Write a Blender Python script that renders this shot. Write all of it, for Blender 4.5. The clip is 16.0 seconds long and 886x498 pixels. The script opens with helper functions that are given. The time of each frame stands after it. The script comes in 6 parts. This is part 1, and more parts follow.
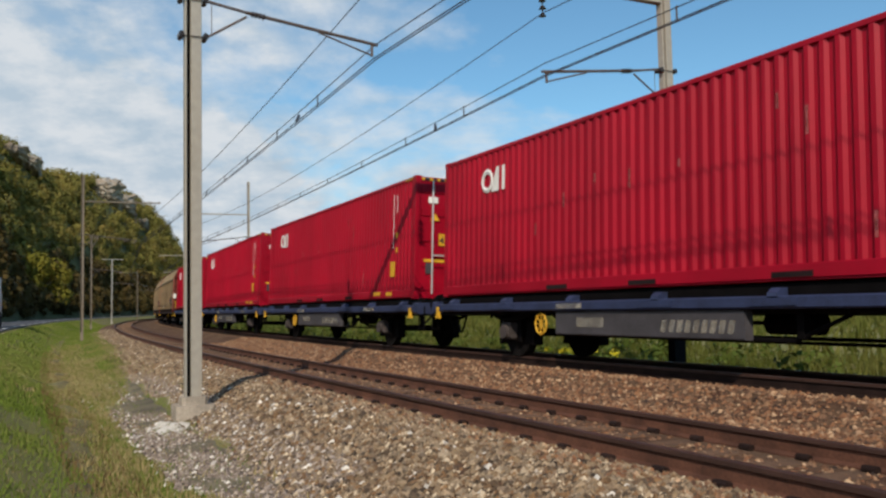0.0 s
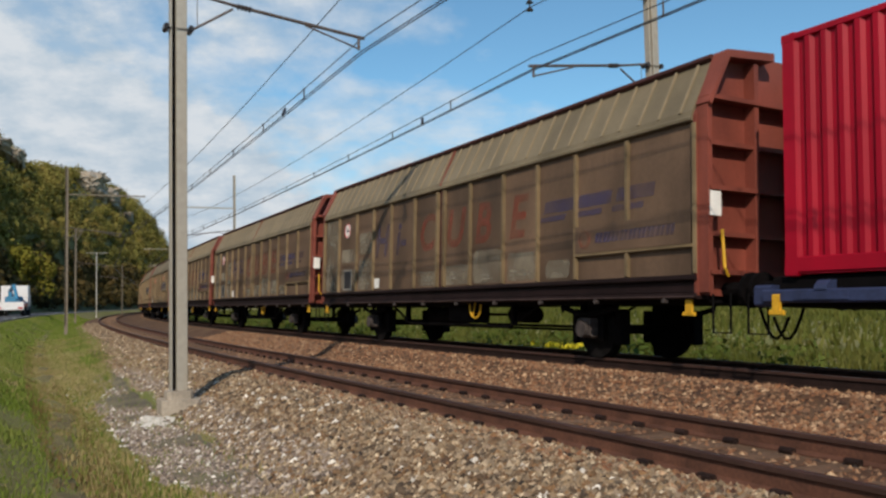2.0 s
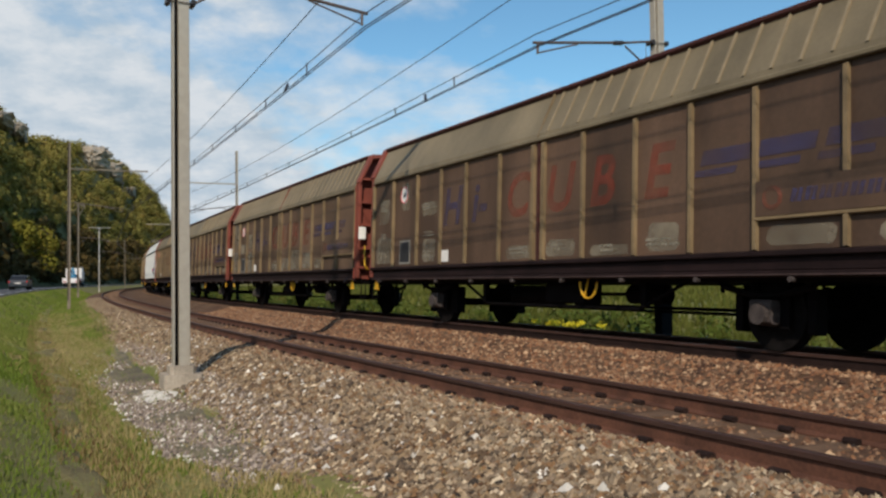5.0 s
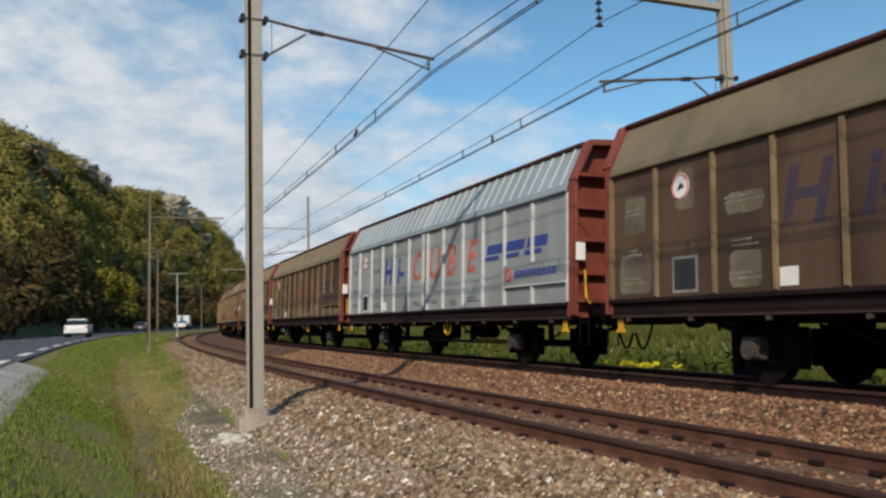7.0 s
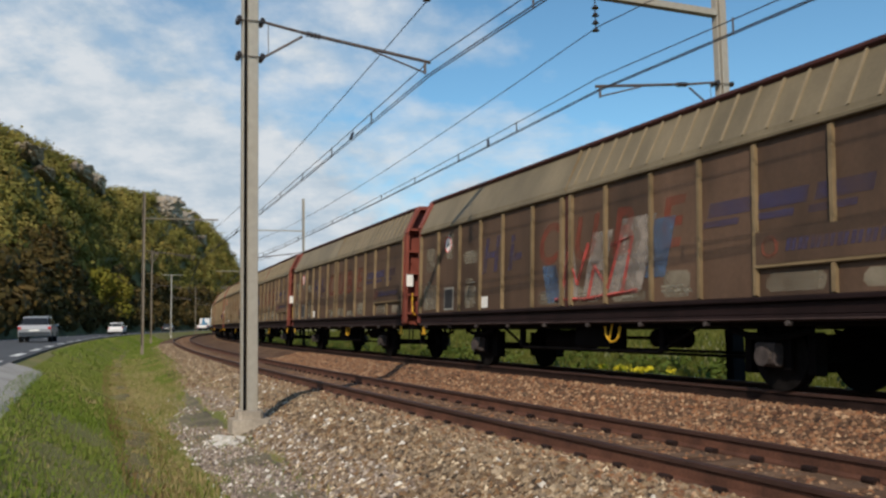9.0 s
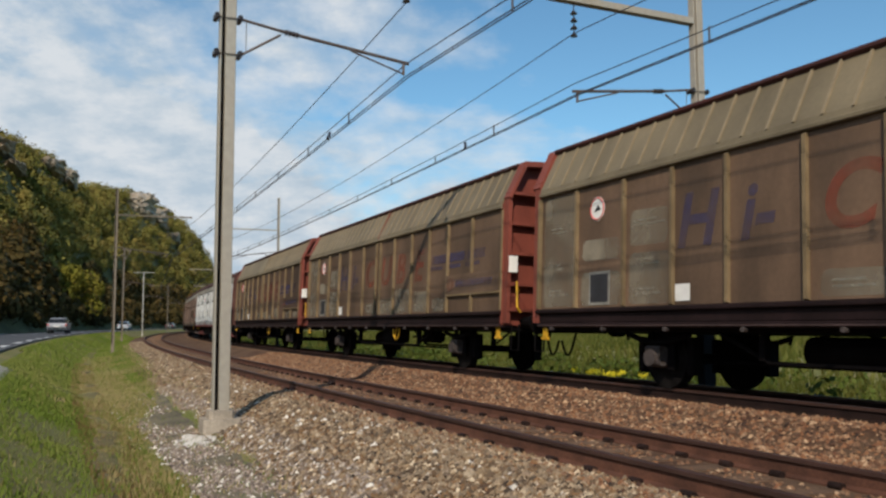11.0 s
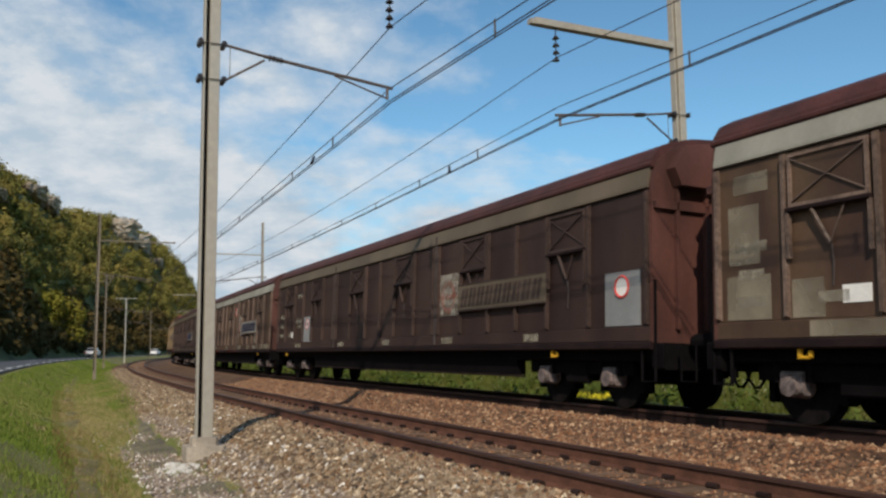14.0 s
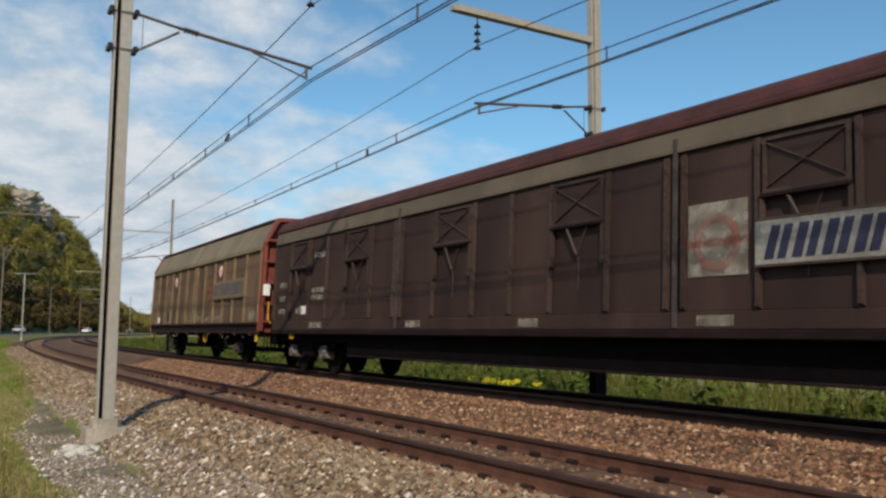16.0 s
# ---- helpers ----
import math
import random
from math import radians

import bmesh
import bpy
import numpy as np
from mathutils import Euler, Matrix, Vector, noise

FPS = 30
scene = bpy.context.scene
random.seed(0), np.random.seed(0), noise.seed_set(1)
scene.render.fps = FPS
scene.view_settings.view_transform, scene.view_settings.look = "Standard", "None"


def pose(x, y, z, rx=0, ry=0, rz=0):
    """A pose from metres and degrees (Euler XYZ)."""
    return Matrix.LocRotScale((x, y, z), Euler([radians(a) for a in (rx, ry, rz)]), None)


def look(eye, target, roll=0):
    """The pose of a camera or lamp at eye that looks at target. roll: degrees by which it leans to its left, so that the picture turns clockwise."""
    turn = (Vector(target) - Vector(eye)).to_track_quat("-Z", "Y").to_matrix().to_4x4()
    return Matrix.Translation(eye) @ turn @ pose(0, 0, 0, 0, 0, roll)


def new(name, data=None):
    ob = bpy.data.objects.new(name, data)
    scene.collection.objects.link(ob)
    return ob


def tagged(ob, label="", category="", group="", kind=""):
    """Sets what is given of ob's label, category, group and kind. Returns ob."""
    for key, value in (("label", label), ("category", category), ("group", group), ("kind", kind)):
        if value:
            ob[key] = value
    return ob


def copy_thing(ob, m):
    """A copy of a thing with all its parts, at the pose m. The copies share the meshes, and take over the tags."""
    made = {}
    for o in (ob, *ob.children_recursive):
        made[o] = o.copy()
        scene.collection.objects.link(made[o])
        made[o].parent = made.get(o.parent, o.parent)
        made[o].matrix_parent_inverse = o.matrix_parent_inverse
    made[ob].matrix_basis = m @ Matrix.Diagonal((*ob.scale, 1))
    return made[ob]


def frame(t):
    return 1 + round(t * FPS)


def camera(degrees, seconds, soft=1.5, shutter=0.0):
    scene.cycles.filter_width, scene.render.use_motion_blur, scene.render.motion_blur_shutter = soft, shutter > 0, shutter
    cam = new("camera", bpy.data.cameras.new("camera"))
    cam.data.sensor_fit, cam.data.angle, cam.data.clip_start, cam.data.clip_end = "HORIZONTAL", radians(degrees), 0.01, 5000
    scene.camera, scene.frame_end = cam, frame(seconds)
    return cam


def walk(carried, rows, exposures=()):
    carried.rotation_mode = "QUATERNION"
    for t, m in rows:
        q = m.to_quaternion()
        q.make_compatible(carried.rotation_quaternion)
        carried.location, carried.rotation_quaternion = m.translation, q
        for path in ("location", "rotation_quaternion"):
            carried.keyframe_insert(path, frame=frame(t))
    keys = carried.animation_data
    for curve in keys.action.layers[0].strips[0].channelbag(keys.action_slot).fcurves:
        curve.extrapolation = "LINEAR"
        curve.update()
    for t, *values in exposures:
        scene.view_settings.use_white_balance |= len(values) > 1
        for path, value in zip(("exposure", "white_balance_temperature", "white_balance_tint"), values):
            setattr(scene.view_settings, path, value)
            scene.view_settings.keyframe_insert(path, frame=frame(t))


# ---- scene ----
cam = camera(55.4, 16.0, soft=2.5)
PATH = [
    (0.0, pose(0, 0, 1.108, 93.90, 1.23, 0.08)),
    (0.5, pose(0, 0, 1.108, 93.24, 0.55, 0.30)),
    (1.0, pose(0, 0, 1.108, 93.50, 0.78, -0.15)),
    (1.5, pose(0, 0, 1.108, 93.62, 1.11, -0.19)),
    (2.0, pose(0, 0, 1.108, 93.48, 1.18, -0.83)),
    (2.5, pose(0, 0, 1.108, 93.83, 1.94, -2.53)),
    (3.0, pose(0, 0, 1.108, 92.25, 3.00, -6.65)),
    (3.5, pose(0, 0, 1.108, 91.07, 0.28, -10.97)),
    (4.0, pose(0, 0, 1.108, 91.57, 1.64, -8.47)),
    (4.5, pose(0, 0, 1.108, 92.04, 0.73, -1.79)),
    (5.0, pose(0, 0, 1.108, 91.94, 0.76, -0.70)),
    (5.2, pose(0, 0, 1.108, 92.64, 1.09, 0.26)),
    (7.3, pose(0, 0, 1.108, 94.88, 1.26, 4.16)),
    (7.5, pose(0, 0, 1.108, 94.91, 1.11, 4.11)),
    (8.0, pose(0, 0, 1.108, 94.46, 1.39, 4.31)),
    (8.5, pose(0, 0, 1.108, 94.67, 1.23, 4.26)),
    (9.0, pose(0, 0, 1.108, 95.04, 1.00, 3.66)),
    (11.3, pose(0, 0, 1.108, 95.20, 0.06, 1.33)),
    (11.5, pose(0, 0, 1.108, 95.50, 0.18, 0.82)),
    (12.0, pose(0, 0, 1.108, 96.66, -0.04, 1.77)),
    (12.5, pose(0, 0, 1.108, 96.26, -0.33, 1.68)),
    (13.0, pose(0, 0, 1.108, 96.43, 0.06, 1.46)),
    (13.5, pose(0, 0, 1.108, 96.36, 0.42, 1.18)),
    (14.0, pose(0, 0, 1.108, 96.74, 0.72, 0.93)),
    (14.5, pose(0, 0, 1.108, 96.25, 0.55, 0.85)),
    (15.0, pose(0, 0, 1.108, 96.40, -0.06, 0.47)),
    (15.5, pose(0, 0, 1.108, 96.12, 0.17, -0.23)),
    (16.0, pose(0, 0, 1.108, 95.70, -0.42, -4.97)),
]
walk(cam, PATH, exposures=[(0.0, 0.0, 6550, 12), (16.0, 0.0, 6550, 12)])

# ---- light: sun behind the camera, broken cloud ----
SUN_UP = 36.8
world = bpy.data.worlds.new("sky")
scene.world = world
world.use_nodes = True
wn, wl = world.node_tree.nodes, world.node_tree.links
wn.clear()
sky = wn.new("ShaderNodeTexSky")
sky.sky_type, sky.sun_disc = "NISHITA", False
sky.sun_elevation, sky.sun_rotation = radians(SUN_UP), radians(186)
sky.air_density, sky.dust_density, sky.ozone_density = 1.0, 0.3, 1.6
geo = wn.new("ShaderNodeTexCoord")
sep = wn.new("ShaderNodeSeparateXYZ")
wl.new(geo.outputs["Generated"], sep.inputs[0])


def wmath(op, a, b=None):
    n = wn.new("ShaderNodeMath")
    n.operation = op
    for i, v in enumerate((a, b)):
        if v is None:
            continue
        if isinstance(v, (int, float)):
            n.inputs[i].default_value = v
        else:
            wl.new(v, n.inputs[i])
    return n.outputs[0]


# the cloud layer: the direction projected on a flat ceiling
up = wmath("MAXIMUM", wmath("ADD", sep.outputs[2], 0.30), 0.05)
cu, cv = wmath("DIVIDE", sep.outputs[0], up), wmath("DIVIDE", sep.outputs[1], up)
comb = wn.new("ShaderNodeCombineXYZ")
wl.new(cu, comb.inputs[0]), wl.new(cv, comb.inputs[1])
big = wn.new("ShaderNodeTexNoise")
big.inputs["Scale"].default_value, big.inputs["Detail"].default_value = 1.35, 10.0
big.inputs["Roughness"].default_value, big.inputs["Distortion"].default_value = 0.56, 0.3
wl.new(comb.outputs[0], big.inputs["Vector"])
fine = wn.new("ShaderNodeTexNoise")
fine.inputs["Scale"].default_value, fine.inputs["Detail"].default_value = 7.0, 10.0
fine.inputs["Roughness"].default_value = 0.62
wl.new(comb.outputs[0], fine.inputs["Vector"])
cover = wmath("ADD", wmath("MULTIPLY", big.outputs["Fac"], 0.80), wmath("MULTIPLY", fine.outputs["Fac"], 0.20))
# more cloud towards the hill and low down, clear overhead on the other side
cover = wmath("SUBTRACT", cover, wmath("MULTIPLY", sep.outputs[0], 0.30))
cover = wmath("SUBTRACT", cover, wmath("MULTIPLY", sep.outputs[2], 0.42))
ramp = wn.new("ShaderNodeValToRGB")
ramp.color_ramp.elements[0].position, ramp.color_ramp.elements[1].position = 0.345, 0.505
wl.new(cover, ramp.inputs[0])
tone = wn.new("ShaderNodeValToRGB")
tone.color_ramp.elements[0].position, tone.color_ramp.elements[1].position = 0.38, 0.62
tone.color_ramp.elements[0].color = (4.0, 5.0, 5.85, 1)
tone.color_ramp.elements[1].color = (6.0, 6.5, 6.85, 1)
wl.new(fine.outputs["Fac"], tone.inputs[0])
# clear air after rain: a purer blue than the model gives
clear = wn.new("ShaderNodeMixRGB")
clear.blend_type = "MULTIPLY"
clear.inputs[0].default_value, clear.inputs[2].default_value = 1.0, (0.73, 1.07, 1.12, 1)
wl.new(sky.outputs[0], clear.inputs[1])
mixc = wn.new("ShaderNodeMixRGB")
wl.new(ramp.outputs[0], mixc.inputs[0]), wl.new(clear.outputs[0], mixc.inputs[1]), wl.new(tone.outputs[0], mixc.inputs[2])
bg = wn.new("ShaderNodeBackground")
bg.inputs[1].default_value = 0.112
wl.new(mixc.outputs[0], bg.inputs[0])
wout = wn.new("ShaderNodeOutputWorld")
wl.new(bg.outputs[0], wout.inputs[0])

sun = new("sun", bpy.data.lights.new("sun", "SUN"))
sun.data.energy, sun.data.angle, sun.data.color = 3.9, radians(0.55), (1.0, 0.88, 0.71)
sun.matrix_world = look((0, 0, 60), (0.108 * 60 / math.tan(radians(SUN_UP)), 60 / math.tan(radians(SUN_UP)), 0))
scene.view_settings.exposure = 0.0

# ---- materials ----


def mat(name, base, rough=0.7, metal=0.0, var=0.25, scale=3.0, fine=40.0, bump=0.15, tint=None, obvar=0.0, streak=0.0, alpha=1.0, island=0.0, spec=0.35, grain=1.0):
    """A worn surface: two scales of noise on the colour, relief, an optional tint for dirt patches and upright streaks."""
    m = bpy.data.materials.new(name)
    m.use_nodes = True
    n, l = m.node_tree.nodes, m.node_tree.links
    b = n["Principled BSDF"]
    b.inputs["Roughness"].default_value, b.inputs["Metallic"].default_value = rough, metal
    b.inputs["Specular IOR Level"].default_value = spec
    tc = n.new("ShaderNodeTexCoord")
    mp = n.new("ShaderNodeMapping")
    l.new(tc.outputs["Object"], mp.inputs[0])
    if streak:
        mp.inputs["Scale"].default_value = (1, 1, streak)
    n1, n2 = n.new("ShaderNodeTexNoise"), n.new("ShaderNodeTexNoise")
    n1.inputs["Scale"].default_value, n1.inputs["Detail"].default_value = scale, 5
    n2.inputs["Scale"].default_value, n2.inputs["Detail"].default_value = fine, 4
    l.new(mp.outputs[0], n1.inputs["Vector"]), l.new(tc.outputs["Object"], n2.inputs["Vector"])
    mx = n.new("ShaderNodeMixRGB")
    mx.inputs[1].default_value = (*[c * (1 - var) for c in base], 1)
    mx.inputs[2].default_value = (*(tint or [min(1, c * (1 + var)) for c in base]), 1)
    rp = n.new("ShaderNodeValToRGB")
    rp.color_ramp.elements[0].position, rp.color_ramp.elements[1].position = 0.35, 0.68
    l.new(n1.outputs["Fac"], rp.inputs[0]), l.new(rp.outputs[0], mx.inputs[0])
    m2 = n.new("ShaderNodeMixRGB")
    m2.blend_type = "MULTIPLY"
    m2.inputs[0].default_value = 1.0
    r2 = n.new("ShaderNodeMapRange")
    r2.inputs[1].default_value, r2.inputs[2].default_value = 0.3, 0.7
    r2.inputs[3].default_value, r2.inputs[4].default_value = 1 - var * 0.9 * grain, 1 + var * 0.5 * grain
    l.new(n2.outputs["Fac"], r2.inputs[0]), l.new(mx.outputs[0], m2.inputs[1]), l.new(r2.outputs[0], m2.inputs[2])
    last = m2.outputs[0]
    if obvar or island:
        g = n.new("ShaderNodeObjectInfo" if obvar else "ShaderNodeNewGeometry")
        r3 = n.new("ShaderNodeMapRange")
        k = obvar or island
        r3.inputs[3].default_value, r3.inputs[4].default_value = 1 - k, 1 + k
        l.new(g.outputs["Random" if obvar else "Random Per Island"], r3.inputs[0])
        m3 = n.new("ShaderNodeMixRGB")
        m3.blend_type = "MULTIPLY"
        m3.inputs[0].default_value = 1.0
        l.new(last, m3.inputs[1]), l.new(r3.outputs[0], m3.inputs[2])
        last = m3.outputs[0]
    l.new(last, b.inputs["Base Color"])
    bp = n.new("ShaderNodeBump")
    bp.inputs["Strength"].default_value, bp.inputs["Distance"].default_value = bump, 0.02
    l.new(n2.outputs["Fac"], bp.inputs["Height"]), l.new(bp.outputs[0], b.inputs["Normal"])
    if alpha < 1:
        ra = n.new("ShaderNodeMapRange")
        ra.inputs[1].default_value, ra.inputs[2].default_value = 0.35, 0.65
        ra.inputs[3].default_value, ra.inputs[4].default_value = alpha * 0.5, min(1, alpha * 1.3)
        l.new(n1.outputs["Fac"], ra.inputs[0]), l.new(ra.outputs[0], b.inputs["Alpha"])
    return m


def leafy(name, a, b_, c, rough=0.75):
    """Leaves or blades: three tones picked per island, a little light through them."""
    m = bpy.data.materials.new(name)
    m.use_nodes = True
    n, l = m.node_tree.nodes, m.node_tree.links
    b = n["Principled BSDF"]
    b.inputs["Roughness"].default_value = rough
    b.inputs["Specular IOR Level"].default_value = 0.1
    g = n.new("ShaderNodeNewGeometry")
    r = n.new("ShaderNodeValToRGB")
    r.color_ramp.elements[0].color, r.color_ramp.elements[1].color = (*a, 1), (*c, 1)
    e = r.color_ramp.elements.new(0.5)
    e.color = (*b_, 1)
    tc = n.new("ShaderNodeTexCoord")
    nz = n.new("ShaderNodeTexNoise")
    nz.inputs["Scale"].default_value = 0.12
    l.new(tc.outputs["Object"], nz.inputs["Vector"])
    mr = n.new("ShaderNodeMath")
    mr.operation = "MULTIPLY_ADD"
    mr.inputs[1].default_value, mr.inputs[2].default_value = 0.35, -0.33
    ad = n.new("ShaderNodeMath")
    ml = n.new("ShaderNodeMath")
    ml.operation = "MULTIPLY"
    ml.inputs[1].default_value = 1.35
    l.new(nz.outputs["Fac"], ml.inputs[0])
    l.new(g.outputs["Random Per Island"], mr.inputs[0]), l.new(mr.outputs[0], ad.inputs[0]), l.new(ml.outputs[0], ad.inputs[1])
    l.new(ad.outputs[0], r.inputs[0]), l.new(r.outputs[0], b.inputs["Base Color"])
    return m


def pebbles(name, tones, rough=0.92):
    """Broken stone: a tone picked for each piece, with fine grain."""
    m = bpy.data.materials.new(name)
    m.use_nodes = True
    n, l = m.node_tree.nodes, m.node_tree.links
    b = n["Principled BSDF"]
    b.inputs["Roughness"].default_value = rough
    g = n.new("ShaderNodeNewGeometry")
    r = n.new("ShaderNodeValToRGB")
    r.color_ramp.elements[0].color, r.color_ramp.elements[1].color = (*tones[0], 1), (*tones[-1], 1)
    for i, t in enumerate(tones[1:-1]):
        r.color_ramp.elements.new((i + 1) / (len(tones) - 1)).color = (*t, 1)
    tc = n.new("ShaderNodeTexCoord")
    nz = n.new("ShaderNodeTexNoise")
    nz.inputs["Scale"].default_value, nz.inputs["Detail"].default_value = 28, 4
    l.new(tc.outputs["Object"], nz.inputs["Vector"])
    mr = n.new("ShaderNodeMapRange")
    mr.inputs[1].default_value, mr.inputs[2].default_value, mr.inputs[3].default_value, mr.inputs[4].default_value = 0.3, 0.7, 0.7, 1.25
    mx = n.new("ShaderNodeMixRGB")
    mx.blend_type = "MULTIPLY"
    mx.inputs[0].default_value = 1.0
    l.new(g.outputs["Random Per Island"], r.inputs[0]), l.new(nz.outputs["Fac"], mr.inputs[0])
    l.new(r.outputs[0], mx.inputs[1]), l.new(mr.outputs[0], mx.inputs[2]), l.new(mx.outputs[0], b.inputs["Base Color"])
    return m


M = {}
M["stone_rust"] = pebbles("rusty_ballast_stone", [(0.025, 0.014, 0.010), (0.142, 0.060, 0.029), (0.239, 0.108, 0.048), (0.085, 0.046, 0.028), (0.285, 0.160, 0.086), (0.160, 0.085, 0.049), (0.479, 0.320, 0.193)])
M["brown"] = mat("weathered_brown_paint", (0.118, 0.073, 0.046), 0.62, 0, 0.34, 1.3, 14, 0.048, obvar=0.24, streak=0.35, grain=0.35)
M["brown_top"] = mat("weathered_brown_roof_sheet", (0.172, 0.138, 0.086), 0.6, 0, 0.25, 1.0, 18, 0.040, obvar=0.07, streak=0.4, grain=0.35)
M["rib_brown"] = mat("worn_rib_paint", (0.185, 0.132, 0.072), 0.6, 0, 0.25, 2, 25, 0.040, obvar=0.15, grain=0.35)
M["brown_red"] = mat("weathered_russet_paint", (0.090, 0.053, 0.034), 0.62, 0, 0.36, 1.1, 14, 0.048, obvar=0.18, streak=0.35, grain=0.35)
M["graf_red"] = mat("graffiti_red_spray", (0.42, 0.07, 0.06), 0.6, 0, 0.2, 3, 30, 0.03, alpha=0.7)
M["graf_pale"] = mat("graffiti_pale_spray", (0.35, 0.30, 0.26), 0.6, 0, 0.2, 3, 30, 0.03, alpha=0.5)
M["graf_blue"] = mat("graffiti_blue_spray", (0.10, 0.15, 0.24), 0.6, 0, 0.2, 3, 30, 0.03, alpha=0.5)
M["sheet_rib"] = mat("pale_sheet_rib_paint", (0.26, 0.205, 0.13), 0.6, 0, 0.2, 2, 25, 0.032, grain=0.35)
M["wash"] = mat("paint_wiped_clean", (0.25, 0.215, 0.16), 0.65, 0, 0.16, 1.2, 22, 0.04, alpha=0.66, grain=0.4)
M["dustbar"] = mat("dusty_small_lettering", (0.30, 0.27, 0.21), 0.7, 0, 0.2, 5, 40, 0.03, alpha=0.5)
M["sill_lip"] = mat("scuffed_sill_lip", (0.06, 0.036, 0.034), 0.6, 0, 0.3, 2, 25, 0.1)
M["silver"] = mat("fresh_silver_paint", (0.30, 0.32, 0.33), 0.5, 0.1, 0.15, 1.2, 14, 0.024, obvar=0.06, streak=0.4, grain=0.35)
M["silver_top"] = mat("silver_blue_roof_sheet", (0.26, 0.32, 0.36), 0.5, 0.1, 0.12, 1.2, 14, 0.024, streak=0.4, grain=0.35)
M["silver_rib"] = mat("bright_rib_paint", (0.50, 0.52, 0.52), 0.5, 0, 0.1, 2, 20, 0.05)
M["dark"] = mat("dark_umber_wagon_paint", (0.036, 0.0168, 0.0138), 0.65, 0, 0.3, 1.2, 15, 0.056, obvar=0.14, streak=0.35, grain=0.35, tint=(0.048, 0.026, 0.020))
M["umber"] = mat("rusty_umber_wagon_paint", (0.062, 0.031, 0.022), 0.65, 0, 0.3, 1.2, 15, 0.056, obvar=0.14, streak=0.35, grain=0.35, tint=(0.098, 0.059, 0.034))
M["rib_umber"] = mat("worn_umber_rib_paint", (0.125, 0.085, 0.066), 0.65, 0, 0.4, 1.5, 20, 0.12, obvar=0.25, streak=0.3)
M["rib_dark"] = mat("dark_rib_paint", (0.050, 0.030, 0.025), 0.65, 0, 0.35, 1.5, 20, 0.12, obvar=0.2, streak=0.3)
M["axle_pale"] = mat("pale_dusty_axle_box", (0.15, 0.12, 0.115), 0.75, 0, 0.45, 9, 40, 0.3)
M["board_pale"] = mat("grimy_cream_board", (0.25, 0.24, 0.215), 0.6, 0, 0.25, 1.5, 20, 0.05)
M["board_blue"] = mat("dark_blue_lettering", (0.022, 0.024, 0.055), 0.6, 0, 0.2, 3, 30, 0.03)
M["grey_top"] = mat("grey_roof_band", (0.27, 0.26, 0.225), 0.6, 0, 0.2, 1.0, 18, 0.032, streak=0.5, grain=0.35)
M["taupe_top"] = mat("taupe_roof_band", (0.108, 0.084, 0.058), 0.6, 0, 0.2, 1.0, 18, 0.032, streak=0.5, grain=0.35)
M["lightgrey"] = mat("light_grey_wagon_paint", (0.255, 0.265, 0.27), 0.55, 0, 0.2, 1.0, 15, 0.032, obvar=0.08, streak=0.4, grain=0.35)
M["oxide"] = mat("red_oxide_roof", (0.060, 0.017, 0.014), 0.7, 0, 0.25, 2, 25, 0.12)
M["endbrown"] = mat("rusty_brown_end_wall", (0.080, 0.031, 0.024), 0.65, 0, 0.35, 1.5, 20, 0.048, streak=0.4, grain=0.35)
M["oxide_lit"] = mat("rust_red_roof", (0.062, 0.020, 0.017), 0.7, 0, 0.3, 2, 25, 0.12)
M["endred"] = mat("red_brown_end_wall", (0.19, 0.047, 0.031), 0.65, 0, 0.25, 1.5, 20, 0.048, streak=0.4, grain=0.35)
M["sill"] = mat("dirty_maroon_sill", (0.017, 0.009, 0.0095), 0.7, 0, 0.3, 2, 25, 0.12, spec=0.15)
M["redsill"] = mat("dull_red_sill", (0.13, 0.02, 0.018), 0.65, 0, 0.25, 2, 25, 0.1)
# running gear near black: grime, plus the under-train shade put into the colour
M["black"] = mat("grimy_shaded_underframe", (0.004, 0.0033, 0.0038), 0.85, 0.0, 0.35, 4, 40, 0.2, spec=0.08)
M["wheel"] = mat("grimy_shaded_wheel_steel", (0.008, 0.007, 0.007), 0.85, 0.0, 0.35, 6, 40, 0.15, spec=0.08)
M["axle"] = mat("dusty_axle_box", (0.055, 0.044, 0.042), 0.75, 0, 0.3, 8, 40, 0.2)
M["axlered"] = mat("faded_red_axle_box", (0.17, 0.06, 0.055), 0.75, 0, 0.3, 8, 40, 0.2)
M["red"] = mat("container_red_paint", (0.31, 0.0015, 0.016), 0.48, 0, 0.16, 0.9, 10, 0.024, obvar=0.06, streak=0.4, grain=0.35, spec=0.2)
M["redscuff"] = mat("rubbed_red_paint", (0.42, 0.10, 0.10), 0.6, 0, 0.2, 6, 30, 0.05, alpha=0.7)
M["bluegrey"] = mat("blue_grey_wagon_sill", (0.024, 0.034, 0.085), 0.6, 0, 0.25, 3, 30, 0.1)
M["boxgrey"] = mat("grey_side_box", (0.055, 0.051, 0.058), 0.6, 0, 0.2, 3, 30, 0.1)
M["white"] = mat("white_marking", (0.75, 0.74, 0.71), 0.6, 0, 0.08, 5, 40, 0.04)
M["yellow"] = mat("yellow_paint", (0.62, 0.34, 0.02), 0.6, 0, 0.15, 5, 40, 0.06)
M["dirtywhite"] = mat("dusty_white_marking", (0.36, 0.33, 0.28), 0.7, 0, 0.15, 5, 40, 0.04, alpha=0.45)
M["blue_f"] = mat("faded_blue_lettering", (0.06, 0.06, 0.15), 0.7, 0, 0.2, 2, 20, 0.04, alpha=0.25)
